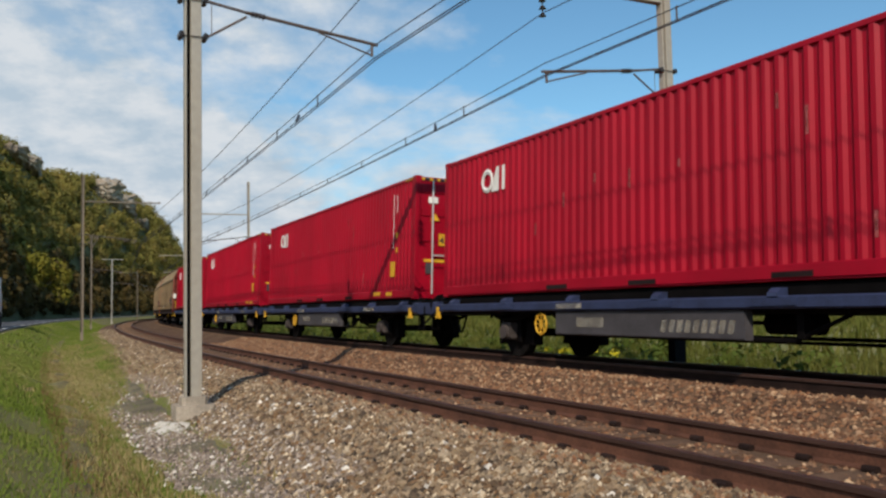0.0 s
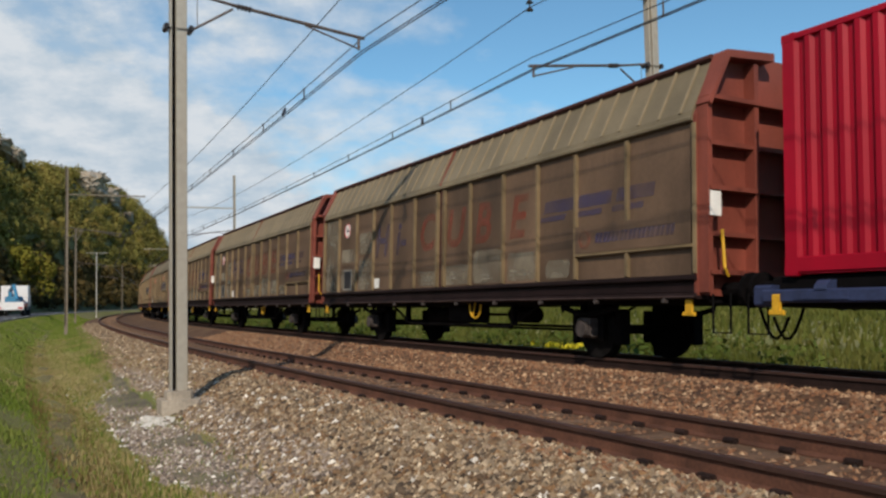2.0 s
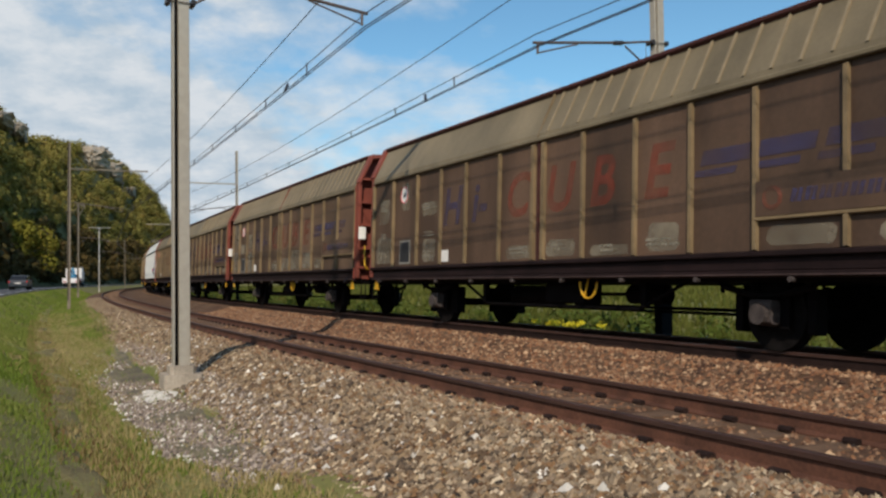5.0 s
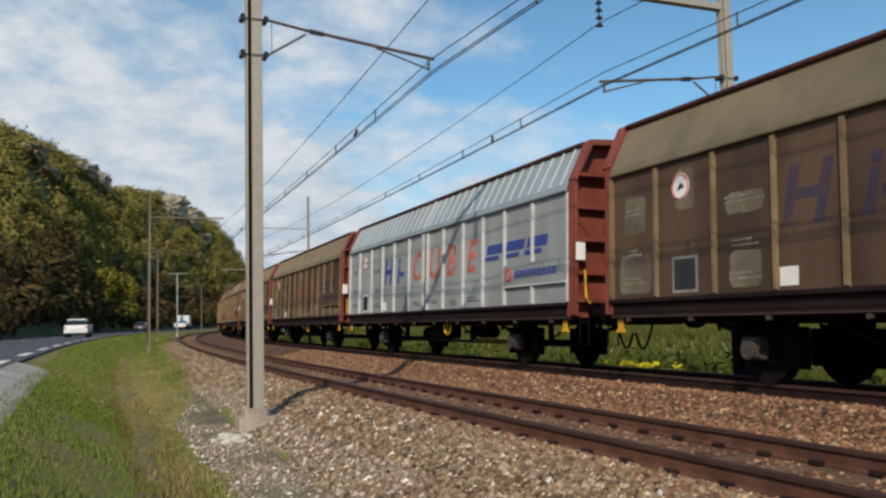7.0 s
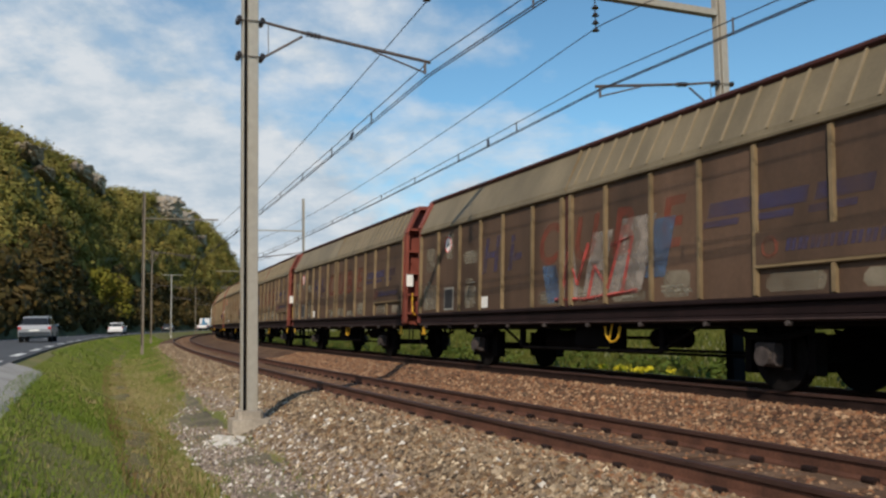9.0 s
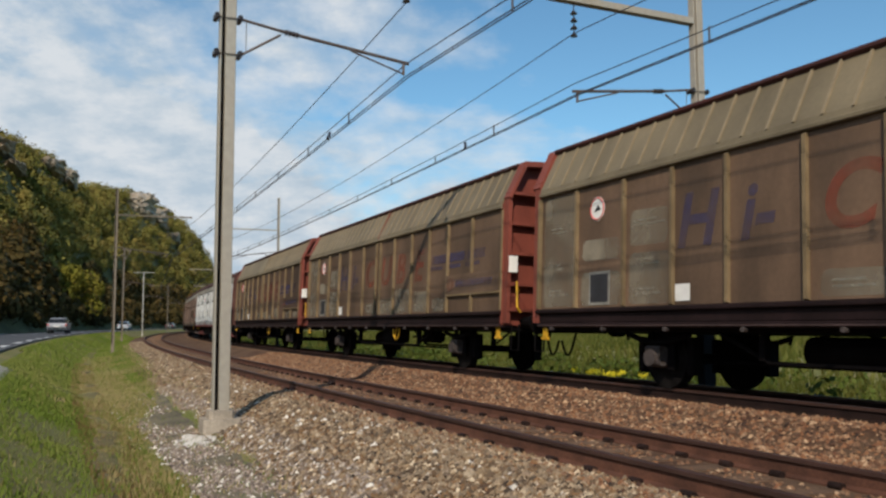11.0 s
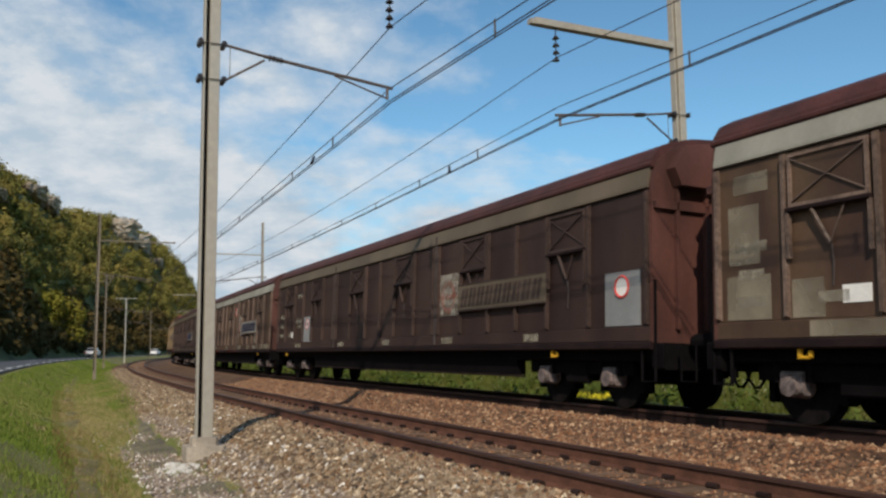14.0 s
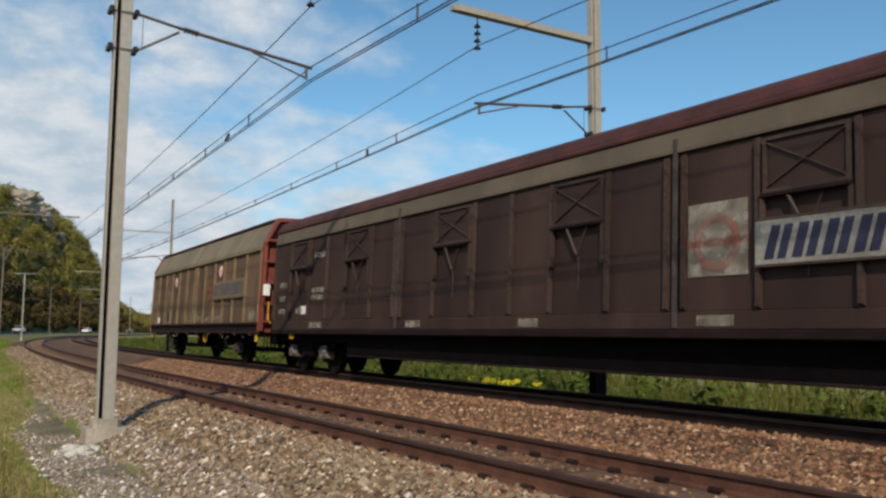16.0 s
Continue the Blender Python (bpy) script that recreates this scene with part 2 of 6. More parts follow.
M["red_f"] = mat("faded_red_lettering", (0.33, 0.06, 0.035), 0.7, 0, 0.2, 2, 20, 0.04, alpha=0.22)
M["blue"] = mat("blue_lettering", (0.035, 0.06, 0.26), 0.6, 0, 0.1, 5, 40, 0.03)
M["redmark"] = mat("red_lettering", (0.58, 0.07, 0.06), 0.6, 0, 0.15, 5, 40, 0.03)
M["redpale"] = mat("pale_red_lettering", (0.62, 0.20, 0.15), 0.6, 0, 0.15, 2, 30, 0.03, alpha=0.8)
M["darkplate"] = mat("dark_plate", (0.03, 0.03, 0.035), 0.5, 0, 0.2, 5, 40, 0.05)
M["rail"] = mat("rusty_rail_steel", (0.105, 0.043, 0.026), 0.8, 0.0, 0.3, 3, 40, 0.15)
# darker copy of the rail steel, with shadow put into its colour
M["rail_dark"] = mat("rail_steel_with_shade", (0.022, 0.012, 0.010), 0.8, 0, 0.3, 3, 40, 0.15, spec=0.15)
# dark head colour stands in for the train mirrored in the rail
M["railtop"] = mat("worn_dark_rail_head", (0.050, 0.024, 0.018), 0.6, 0.0, 0.2, 2, 30, 0.05)
M["sleeper"] = mat("rust_stained_sleeper", (0.17, 0.10, 0.06), 0.9, 0, 0.3, 3, 30, 0.25, obvar=0.15)
M["ballast"] = mat("rusty_ballast_bed", (0.116, 0.050, 0.025), 0.95, 0, 0.4, 0.9, 26, 1.0, tint=(0.147, 0.090, 0.052))
M["stone"] = pebbles("ballast_stone", [(0.020, 0.015, 0.012), (0.109, 0.068, 0.037), (0.218, 0.118, 0.052), (0.076, 0.055, 0.038), (0.262, 0.178, 0.099), (0.164, 0.125, 0.086), (0.360, 0.265, 0.168), (0.120, 0.080, 0.050), (0.654, 0.530, 0.370)])
M["stone_single"] = mat("grey_brown_stone", (0.18, 0.13, 0.09), 0.9, 0, 0.25, 6, 30, 0.3, obvar=0.6)
M["stone_grey"] = pebbles("lilac_grey_stone", [(0.044, 0.034, 0.030), (0.141, 0.107, 0.086), (0.211, 0.168, 0.143), (0.167, 0.119, 0.086), (0.299, 0.246, 0.206), (0.458, 0.385, 0.315)])
M["grit"] = mat("grey_track_grit", (0.17, 0.14, 0.10), 0.95, 0, 0.35, 1.6, 30, 1.0, tint=(0.20, 0.17, 0.105))
M["bare_soil"] = mat("bare_ditch_soil", (0.19, 0.145, 0.07), 0.95, 0, 0.3, 1.5, 22, 0.8, tint=(0.21, 0.19, 0.07))
M["chalk"] = mat("chalky_white_stone", (0.60, 0.56, 0.50), 0.9, 0, 0.15, 4, 30, 0.3, island=0.25)
M["soil"] = mat("grassy_soil", (0.17, 0.185, 0.042), 0.95, 0, 0.2, 0.35, 16, 0.6, tint=(0.22, 0.18, 0.07))
M["asphalt"] = mat("worn_asphalt", (0.075, 0.078, 0.085), 0.85, 0, 0.2, 0.4, 60, 0.3)
M["paving"] = mat("pale_shoulder_gravel", (0.40, 0.375, 0.34), 0.9, 0, 0.2, 1.0, 50, 0.4)
M["roadpaint"] = mat("white_road_paint", (0.72, 0.72, 0.70), 0.7, 0, 0.12, 4, 40, 0.05)
M["field"] = mat("dry_field", (0.33, 0.235, 0.10), 0.95, 0, 0.25, 0.3, 6, 0.5)
M["galv"] = mat("weathered_galvanised_steel", (0.40, 0.375, 0.325), 0.55, 0.1, 0.12, 1.2, 9, 0.03, streak=0.2, tint=(0.34, 0.295, 0.235))
M["mast_brown"] = mat("browned_mast_steel", (0.20, 0.165, 0.125), 0.8, 0, 0.25, 0.8, 9, 0.05, streak=0.2)
M["mast_pale"] = mat("pale_mast_concrete", (0.42, 0.40, 0.36), 0.85, 0, 0.15, 1.0, 9, 0.05)
# near black put in for shade: mast grooves and far mast bases
M["galv_shade"] = mat("shade_black_mast_steel", (0.008, 0.007, 0.008), 0.8, 0.0, 0.2, 2, 30, 0.05, spec=0.1)
M["concrete"] = mat("weathered_concrete", (0.36, 0.31, 0.25), 0.9, 0, 0.2, 3, 30, 0.3)
M["wire"] = mat("weathered_copper_wire", (0.06, 0.055, 0.055), 0.6, 0.5, 0.1, 3, 30, 0.02)
M["insul"] = mat("brown_glass_insulator", (0.03, 0.025, 0.025), 0.3, 0, 0.1, 5, 40, 0.02)
M["arm"] = mat("rusty_cantilever_tube", (0.12, 0.095, 0.085), 0.6, 0.3, 0.2, 3, 30, 0.05)
M["bark"] = mat("tree_bark", (0.07, 0.052, 0.038), 0.95, 0, 0.3, 4, 25, 0.5)
M["rock"] = mat("pale_limestone", (0.52, 0.475, 0.41), 0.95, 0, 0.4, 0.35, 1.4, 0.8, tint=(0.37, 0.29, 0.20))
M["forestfloor"] = mat("forest_floor", (0.11, 0.105, 0.036), 0.95, 0, 0.3, 0.2, 3, 0.5)
M["grass"] = leafy("grass_blades", (0.069, 0.122, 0.013), (0.125, 0.168, 0.028), (0.215, 0.220, 0.070))
M["drygrass"] = leafy("dry_grass_blades", (0.20, 0.17, 0.06), (0.30, 0.24, 0.11), (0.36, 0.29, 0.15))
M["earth"] = leafy("dead_stalks", (0.10, 0.06, 0.025), (0.17, 0.11, 0.05), (0.26, 0.19, 0.10))
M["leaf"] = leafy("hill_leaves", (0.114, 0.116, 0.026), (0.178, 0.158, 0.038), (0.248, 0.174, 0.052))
# dark foliage, with the shade at the hill foot painted in
M["leaf_dark"] = leafy("dark_leaves_with_shade", (0.039, 0.032, 0.009), (0.073, 0.054, 0.017), (0.128, 0.076, 0.025))
M["leaf_gold"] = leafy("autumn_leaves", (0.086, 0.089, 0.013), (0.149, 0.137, 0.019), (0.184, 0.122, 0.026))
M["bush"] = leafy("bush_leaves", (0.036, 0.058, 0.010), (0.064, 0.090, 0.016), (0.128, 0.133, 0.032))
M["meadow"] = leafy("meadow_blades", (0.035, 0.049, 0.008), (0.074, 0.084, 0.016), (0.136, 0.125, 0.036))
M["flower"] = leafy("yellow_flowers", (0.55, 0.48, 0.03), (0.65, 0.55, 0.03), (0.5, 0.5, 0.05))
M["glass"] = mat("dark_car_glass", (0.02, 0.022, 0.026), 0.1, 0, 0.05, 5, 40, 0.0)
M["carwhite"] = mat("white_car_paint", (0.72, 0.72, 0.72), 0.3, 0, 0.04, 3, 40, 0.0)
M["cargrey"] = mat("silver_grey_car_paint", (0.34, 0.35, 0.37), 0.3, 0.4, 0.05, 3, 40, 0.0)
M["carblack"] = mat("dark_car_paint", (0.05, 0.055, 0.065), 0.3, 0.2, 0.05, 3, 40, 0.0)
M["tyre"] = mat("tyre_rubber", (0.015, 0.015, 0.016), 0.9, 0, 0.1, 5, 40, 0.05)
M["taillight"] = mat("red_tail_light", (0.45, 0.02, 0.02), 0.3, 0, 0.05, 5, 40, 0.0)
M["craneblue"] = mat("blue_crane_paint", (0.05, 0.22, 0.38), 0.45, 0, 0.1, 3, 40, 0.02)
M["steel"] = mat("bright_lock_rod", (0.58, 0.57, 0.56), 0.4, 0.5, 0.1, 3, 40, 0.02)

# ---- building helpers ----


class Shape:
    """Collects corners and faces of one mesh."""

    def __init__(self):
        self.v, self.f = [], []

    def add(self, verts, faces):
        o = len(self.v)
        self.v += [tuple(p) for p in verts]
        self.f += [tuple(i + o for i in f) for f in faces]
        return self

    def box(self, x0, x1, y0, y1, z0, z1, c=0.0):
        """A box along x with its four long edges cut by c."""
        if c <= 0:
            p = [(y0, z0), (y1, z0), (y1, z1), (y0, z1)]
        else:
            p = [(y0 + c, z0), (y1 - c, z0), (y1, z0 + c), (y1, z1 - c), (y1 - c, z1), (y0 + c, z1), (y0, z1 - c), (y0, z0 + c)]
        return self.prism(p, x0, x1)

    def prism(self, p, x0, x1):
        """A profile of (y, z), turning anticlockwise seen from +x, pulled from x0 to x1."""
        n = len(p)
        vs = [(x0, *q) for q in p] + [(x1, *q) for q in p]
        fs = [(i, (i + 1) % n, n + (i + 1) % n, n + i) for i in range(n)]
        fs += [tuple(reversed(range(n))), tuple(range(n, 2 * n))]
        return self.add(vs, fs)

    def tube(self, a, b, r, n=8, r2=None):
        """A round bar from a to b."""
        a, b = Vector(a), Vector(b)
        d = (b - a).normalized()
        e = d.orthogonal().normalized()
        g = d.cross(e)
        r2 = r if r2 is None else r2
        vs = []
        for q, k in ((a, r), (b, r2)):
            vs += [q + (e * math.cos(2 * math.pi * i / n) + g * math.sin(2 * math.pi * i / n)) * k for i in range(n)]
        fs = [(i, (i + 1) % n, n + (i + 1) % n, n + i) for i in range(n)]
        fs += [tuple(reversed(range(n))), tuple(range(n, 2 * n))]
        return self.add(vs, fs)

    def ring(self, c, r, w, n=20, axis="y", t=0.02):
        """A flat ring of bars round c, seen along the axis."""
        c = Vector(c)
        vs, fs = [], []
        for i in range(n):
            a = 2 * math.pi * i / n
            o = Vector((math.cos(a), 0, math.sin(a))) if axis == "y" else Vector((0, math.cos(a), math.sin(a)))
            h = Vector((0, 1, 0)) if axis == "y" else Vector((1, 0, 0))
            vs += [c + o * (r - w), c + o * r + h * min(w, t), c + o * (r + w), c + o * r - h * min(w, t)]
            j = (i + 1) % n
            fs += [(i * 4 + k, i * 4 + (k + 1) % 4, j * 4 + (k + 1) % 4, j * 4 + k) for k in range(4)]
        return self.add(vs, fs)

    def path(self, pts, r, n=6):
        """One bent round bar through the points."""
        pts = [Vector(p) for p in pts]
        vs = []
        for i, p in enumerate(pts):
            d = (pts[min(i + 1, len(pts) - 1)] - pts[max(i - 1, 0)]).normalized()
            e = d.cross(Vector((0, 1, 0)) if abs(d.y) < 0.8 else Vector((1, 0, 0))).normalized()
            g = d.cross(e)
            vs += [p + (e * math.cos(2 * math.pi * k / n) + g * math.sin(2 * math.pi * k / n)) * r for k in range(n)]
        fs = [(j * n + i, j * n + (i + 1) % n, (j + 1) * n + (i + 1) % n, (j + 1) * n + i) for j in range(len(pts) - 1) for i in range(n)]
        fs += [tuple(reversed(range(n))), tuple(range(len(vs) - n, len(vs)))]
        return self.add(vs, fs)

    def mesh(self, name, material, smooth=False):
        me = bpy.data.meshes.new(name)
        me.from_pydata(self.v, [], self.f)
        me.materials.append(material)
        if smooth:
            me.shade_smooth()
        return me


def part(name, shape, material, parent=None, label="", smooth=False):
    ob = new(name, shape.mesh(name, material, smooth) if isinstance(shape, Shape) else shape)
    if parent:
        ob.parent = parent
    if label:
        tagged(ob, label)
    return ob


def lettering(name, text, size, material, parent, m, label="", slant=0.0):
    """Built-in font turned into a mesh, standing on the side of a thing."""
    cu_ = bpy.data.curves.new(name, "FONT")
    cu_.body, cu_.size, cu_.shear, cu_.extrude, cu_.offset = text, size, slant, 0.002, size * 0.022
    tmp = bpy.data.objects.new(name, cu_)
    scene.collection.objects.link(tmp)
    me = bpy.data.meshes.new_from_object(tmp.evaluated_get(bpy.context.evaluated_depsgraph_get()))
    bpy.data.objects.remove(tmp)
    me.materials.clear()
    me.materials.append(material)
    ob = new(name, me)
    ob.parent = parent
    ob.matrix_local = m
    if label:
        tagged(ob, label)
    return ob


# ---- the line of the track: a wide curve round a centre on the far side ----
R, D0, TURN, GAP, CANT, Z2 = 692.2, 5.112, radians(27.71), 4.36, radians(2.37), 0.10
CENTRE = Vector((math.cos(TURN), math.sin(TURN), 0)) * (D0 + R)
START = math.atan2(-math.sin(TURN), -math.cos(TURN))


def on(s, lat=0.0, z=0.0):
    """A place s metres along the near track, lat metres to its far side, z above its rails."""
    a, r = START - s / R, R - lat
    return Vector((CENTRE.x + r * math.cos(a), CENTRE.y + r * math.sin(a), z))


def frame_on(s, lat=0.0, z=0.0, cant=0.0):
    """A pose there: x along the track away from the camera, y towards the camera, z up."""
    a = START - s / R
    y = Vector((math.cos(a), math.sin(a), 0))
    x = Vector((math.sin(a), -math.cos(a), 0))
    m = Matrix((x, y, Vector((0, 0, 1)))).transposed().to_4x4()
    return Matrix.Translation(on(s, lat, z)) @ m @ Matrix.Rotation(cant, 4, "X")


def strip(shape, s0, s1, ds, profile, cant=0.0, z=0.0, lat0=0.0):
    """A profile of (lat, z), swept along the track."""
    n = max(1, round((s1 - s0) / ds))
    rows = []
    for i in range(n + 1):
        s = s0 + (s1 - s0) * i / n
        rows.append([on(s, lat0 + l * math.cos(cant) + h * math.sin(cant), z - l * math.sin(cant) + h * math.cos(cant)) for l, h in profile])
    k = len(profile)
    shape.add([q for r_ in rows for q in r_], [(i * k + j, i * k + j + 1, (i + 1) * k + j + 1, (i + 1) * k + j) for i in range(n) for j in range(k - 1)])
    return shape

# ---- the ground: one sheet round the curve, out to the horizon ----
rng = np.random.default_rng(7)
LATS = [-1500, -700, -300, -120, -60, -30, -17, -14.3, -13.9, -6.9, -6.5, -6.1, -5.7, -5.3, -4.9, -4.5, -4.1, -3.7, -3.3, -2.9, -2.5, -2.1, -1.75, -1.45, -0.75, 0, 0.75, 1.45, 2.0, 2.4, 2.9, 3.6, 4.36, 5.1, 5.9, 6.4, 7.2, 8.2, 9.5, 11, 14, 20, 40, 100, 250, 500, 690]
HEIGHTS = [-1, 0.2, 0.4, 0.5, 0.5, 0.45, 0.40, 0.38, 0.36, 0.36, 0.33, 0.24, 0.10, -0.12, -0.34, -0.52, -0.60, -0.60, -0.57, -0.52, -0.42, -0.30, -0.22, -0.17, -0.20, -0.24, -0.26, -0.27, -0.25, -0.25, -0.20, -0.12, -0.13, -0.14, -0.17, -0.25, -0.50, -0.75, -0.8, -0.7, -0.55, -0.5, -0.5, -0.5, -0.5, -0.5, -0.5]


def ground_z(lat, s=0.0):
    return float(np.interp(lat, LATS, HEIGHTS))


def roughness(s, lat):
    k = 0.0 if lat < -5.4 or -1.6 < lat < 6 else 0.05
    return k * noise.noise(Vector((s * 0.9, lat * 1.3, 0))) + k * 0.8 * noise.noise(Vector((s * 0.25, lat * 0.5, 4)))


def ground():
    ss = list(np.arange(-20, 60, 0.8)) + list(np.arange(60, 200, 4)) + list(np.arange(200, 2160, 40)) + [2 * math.pi * R - 20 - k for k in range(120, 0, -20)]
    ss = sorted(set(round(float(x), 3) for x in ss if x <= 2 * math.pi * R - 20))
    sh = Shape()
    n, k = len(ss), len(LATS)
    sh.v = [tuple(on(s, l, h + (roughness(s, l) if s < 200 else 0))) for s in ss for l, h in zip(LATS, HEIGHTS)]
    ring_ = n
    sh.f = [(i * k + j, i * k + j + 1, ((i + 1) % ring_) * k + j + 1, ((i + 1) % ring_) * k + j) for i in range(n) for j in range(k - 1)]
    return tagged(part("ground", sh, M["soil"], smooth=True), "uneven grassy ground with a ditch beside the railway", "ground", kind="structure")


ground()


def bed():
    sh = Shape()
    prof = [(-3.0, -0.60), (-2.55, -0.41), (-2.1, -0.28), (-1.75, -0.17), (-1.45, -0.115), (-0.85, -0.135), (0, -0.192), (0.85, -0.205), (1.45, -0.225), (2.2, -0.235), (2.75, -0.12), (3.0, -0.03), (3.6, -0.035), (4.36, -0.065), (5.2, -0.10), (5.9, -0.15), (6.4, -0.24), (7.3, -0.55)]
    strip(sh, -460, 560, 1.0, prof)
    return tagged(part("ballast_bed", sh, M["ballast"], smooth=True), "rust-stained stone ballast under two railway tracks", "ballast", kind="structure")


ballast = bed()


def stones(name, s0, s1, l0, l1, count, size, material, label, power=1.0):
    """Loose stones as one mesh: squashed, uneven octahedra lying on the bed."""
    u = rng.random(count) ** power
    s, lat = s0 + (s1 - s0) * u, l0 + (l1 - l0) * rng.random(count)
    bl = [-3.0, -2.55, -2.1, -1.75, -1.45, -0.85, 0, 0.85, 1.45, 2.2, 2.75, 3.0, 3.6, 4.36]
    bh = [-0.60, -0.41, -0.28, -0.17, -0.115, -0.135, -0.192, -0.205, -0.225, -0.235, -0.12, -0.03, -0.035, -0.065]
    z = np.interp(lat, bl, bh)
    z = np.where(lat < -2.9, np.interp(lat, LATS, HEIGHTS), z)
    a, r = START - s / R, R - lat
    c = np.stack([CENTRE.x + r * np.cos(a), CENTRE.y + r * np.sin(a), z], 1)
    octa = np.array([(1, 0, 0), (0, 1, 0), (-1, 0, 0), (0, -1, 0), (0.1, 0, 1), (0, 0.1, -1)], float)
    d = size * (0.55 + 0.9 * rng.random((count, 1, 1)) ** 1.6)
    v = octa[None] * (0.7 + 0.6 * rng.random((count, 6, 1))) * d * (1, 1, 0.75)
    v = v + (rng.random((count, 6, 3)) - 0.5) * d * 0.5
    t = rng.random(count) * 6.28
    cs, sn = np.cos(t)[:, None], np.sin(t)[:, None]
    v = np.stack([v[..., 0] * cs - v[..., 1] * sn, v[..., 0] * sn + v[..., 1] * cs, v[..., 2]], 2) + c[:, None]
    tri = np.array([(0, 1, 4), (1, 2, 4), (2, 3, 4), (3, 0, 4), (1, 0, 5), (2, 1, 5), (3, 2, 5), (0, 3, 5)])
    f = (tri[None] + (np.arange(count) * 6)[:, None, None]).reshape(-1, 3)
    me = bpy.data.meshes.new(name)
    me.from_pydata(v.reshape(-1, 3).tolist(), [], f.tolist())
    me.materials.append(material)
    ob = new(name, me)
    return tagged(ob, label, "stones", kind="stuff")


stones("ballast_stones", 2.0, 26, -2.95, -0.85, 46000, 0.033, M["stone"], "loose grey-brown ballast stones on the track shoulder", 1.7)
stones("ballast_stones", 1, 26, -1.3, -0.85, 4000, 0.035, M["stone_rust"], "rusty ballast stones against the sleeper ends", 1.5)
stones("ballast_stones", -12, 2, -2.95, -0.85, 7000, 0.035, M["stone"], "loose grey-brown ballast stones on the track shoulder")
stones("ballast_stones", 26, 70, -2.3, -0.85, 9000, 0.04, M["stone"], "loose grey-brown ballast stones on the track shoulder", 1.3)
stones("ballast_stones", -1, 24, -0.65, 0.65, 5000, 0.026, M["stone_rust"], "rusty ballast stones between the rails", 1.4)
stones("ballast_stones", 0, 36, 0.85, 3.5, 32000, 0.034, M["stone_rust"], "rusty ballast stones between the two tracks", 1.3)
stones("chalk_stones", 2.5, 22, -3.3, -1.2, 420, 0.042, M["chalk"], "scattered pale chalky stones on the ballast", 1.2)
stones("ballast_stones", 12.5, 22, -3.7, -2.9, 1500, 0.03, M["stone"], "stones scattered in the grass behind the mast", 1.5)
stones("chalk_stones", 12.5, 22, -3.9, -2.7, 160, 0.035, M["chalk"], "pale stones scattered in the grass", 1.5)
stones("chalk_stones", 11.3, 13.2, -3.6, -2.75, 70, 0.035, M["chalk"], "pale chalky stones heaped round the mast foot", 1.0)

def verge_edge(s):
    """How far the spilled gravel reaches towards the ditch."""
    return float(np.interp(s, [4, 6.6, 8.4, 15, 19, 26, 40], [-2.75, -2.95, -3.60, -3.68, -2.98, -2.3, -1.9]))


def ditch_line(s):
    return float(np.interp(s, [0, 6, 9, 13, 26, 45], [-4.5, -4.5, -4.42, -4.25, -4.15, -4.1])) + 0.10 * noise.noise(Vector((s * 0.45, 0, 6)))


def laid_strip(name, s0, s1, ds, inner, outer, lift, material, label, category):
    """A thin ragged layer lying on the ground between two lines along the track."""
    sh_ = Shape()
    ss = list(np.arange(s0, s1, ds))
    for s in ss:
        a_, b_ = inner(s), outer(s)
        for k in range(6):
            l = a_ + (b_ - a_) * k / 5
            e = 0.0 if 0 < k < 5 else -0.05
            sh_.v.append(tuple(on(s, l, ground_z(l) + roughness(s, l) + lift + e + 0.012 * noise.noise(Vector((s * 3, l * 5, 2))))))
    sh_.f = [(i * 6 + j, i * 6 + j + 1, (i + 1) * 6 + j + 1, (i + 1) * 6 + j) for i in range(len(ss) - 1) for j in range(5)]
    return tagged(part(name, sh_, material, smooth=True), label, category, kind="structure")


laid_strip("gravel_apron", 7.6, 24, 0.18, lambda s: -2.7, lambda s: verge_edge(s) + 0.2 * noise.noise(Vector((s * 1.4, 5, 0))) + 0.1 * noise.noise(Vector((s * 4, 1, 0))), 0.012, M["grit"], "thin grey grit spilled from the ballast", "gravel")
laid_strip("ditch_soil", 1.5, 60, 0.18, lambda s: ditch_line(s) + max(0.02, 0.20 + 0.22 * noise.noise(Vector((s * 0.6, 3, 0)))), lambda s: ditch_line(s) - max(0.02, 0.16 + 0.2 * noise.noise(Vector((s * 0.8, 7, 0)))), 0.02, M["bare_soil"], "bare brown soil along the ditch bottom", "soil")


stones("ballast_stones", 6.8, 9.5, -3.45, -2.9, 1500, 0.026, M["stone_grey"], "grey stones spilled below the track shoulder", 1.0)
stones("ballast_stones", 8.4, 16.5, -3.62, -2.8, 13000, 0.028, M["stone_grey"], "grey stones spilled below the track shoulder", 1.2)
stones("ballast_stones", 16.0, 22, -3.2, -2.3, 4200, 0.032, M["stone_grey"], "grey stones spilled below the track shoulder", 1.2)
stones("ballast_stones", 7.0, 20, -2.95, -2.2, 5000, 0.030, M["stone_grey"], "grey stones on the foot of the shoulder", 1.4)
stones("chalk_stones", 8.0, 18, -3.7, -2.3, 900, 0.033, M["chalk"], "scattered pale chalky stones below the shoulder", 1.2)

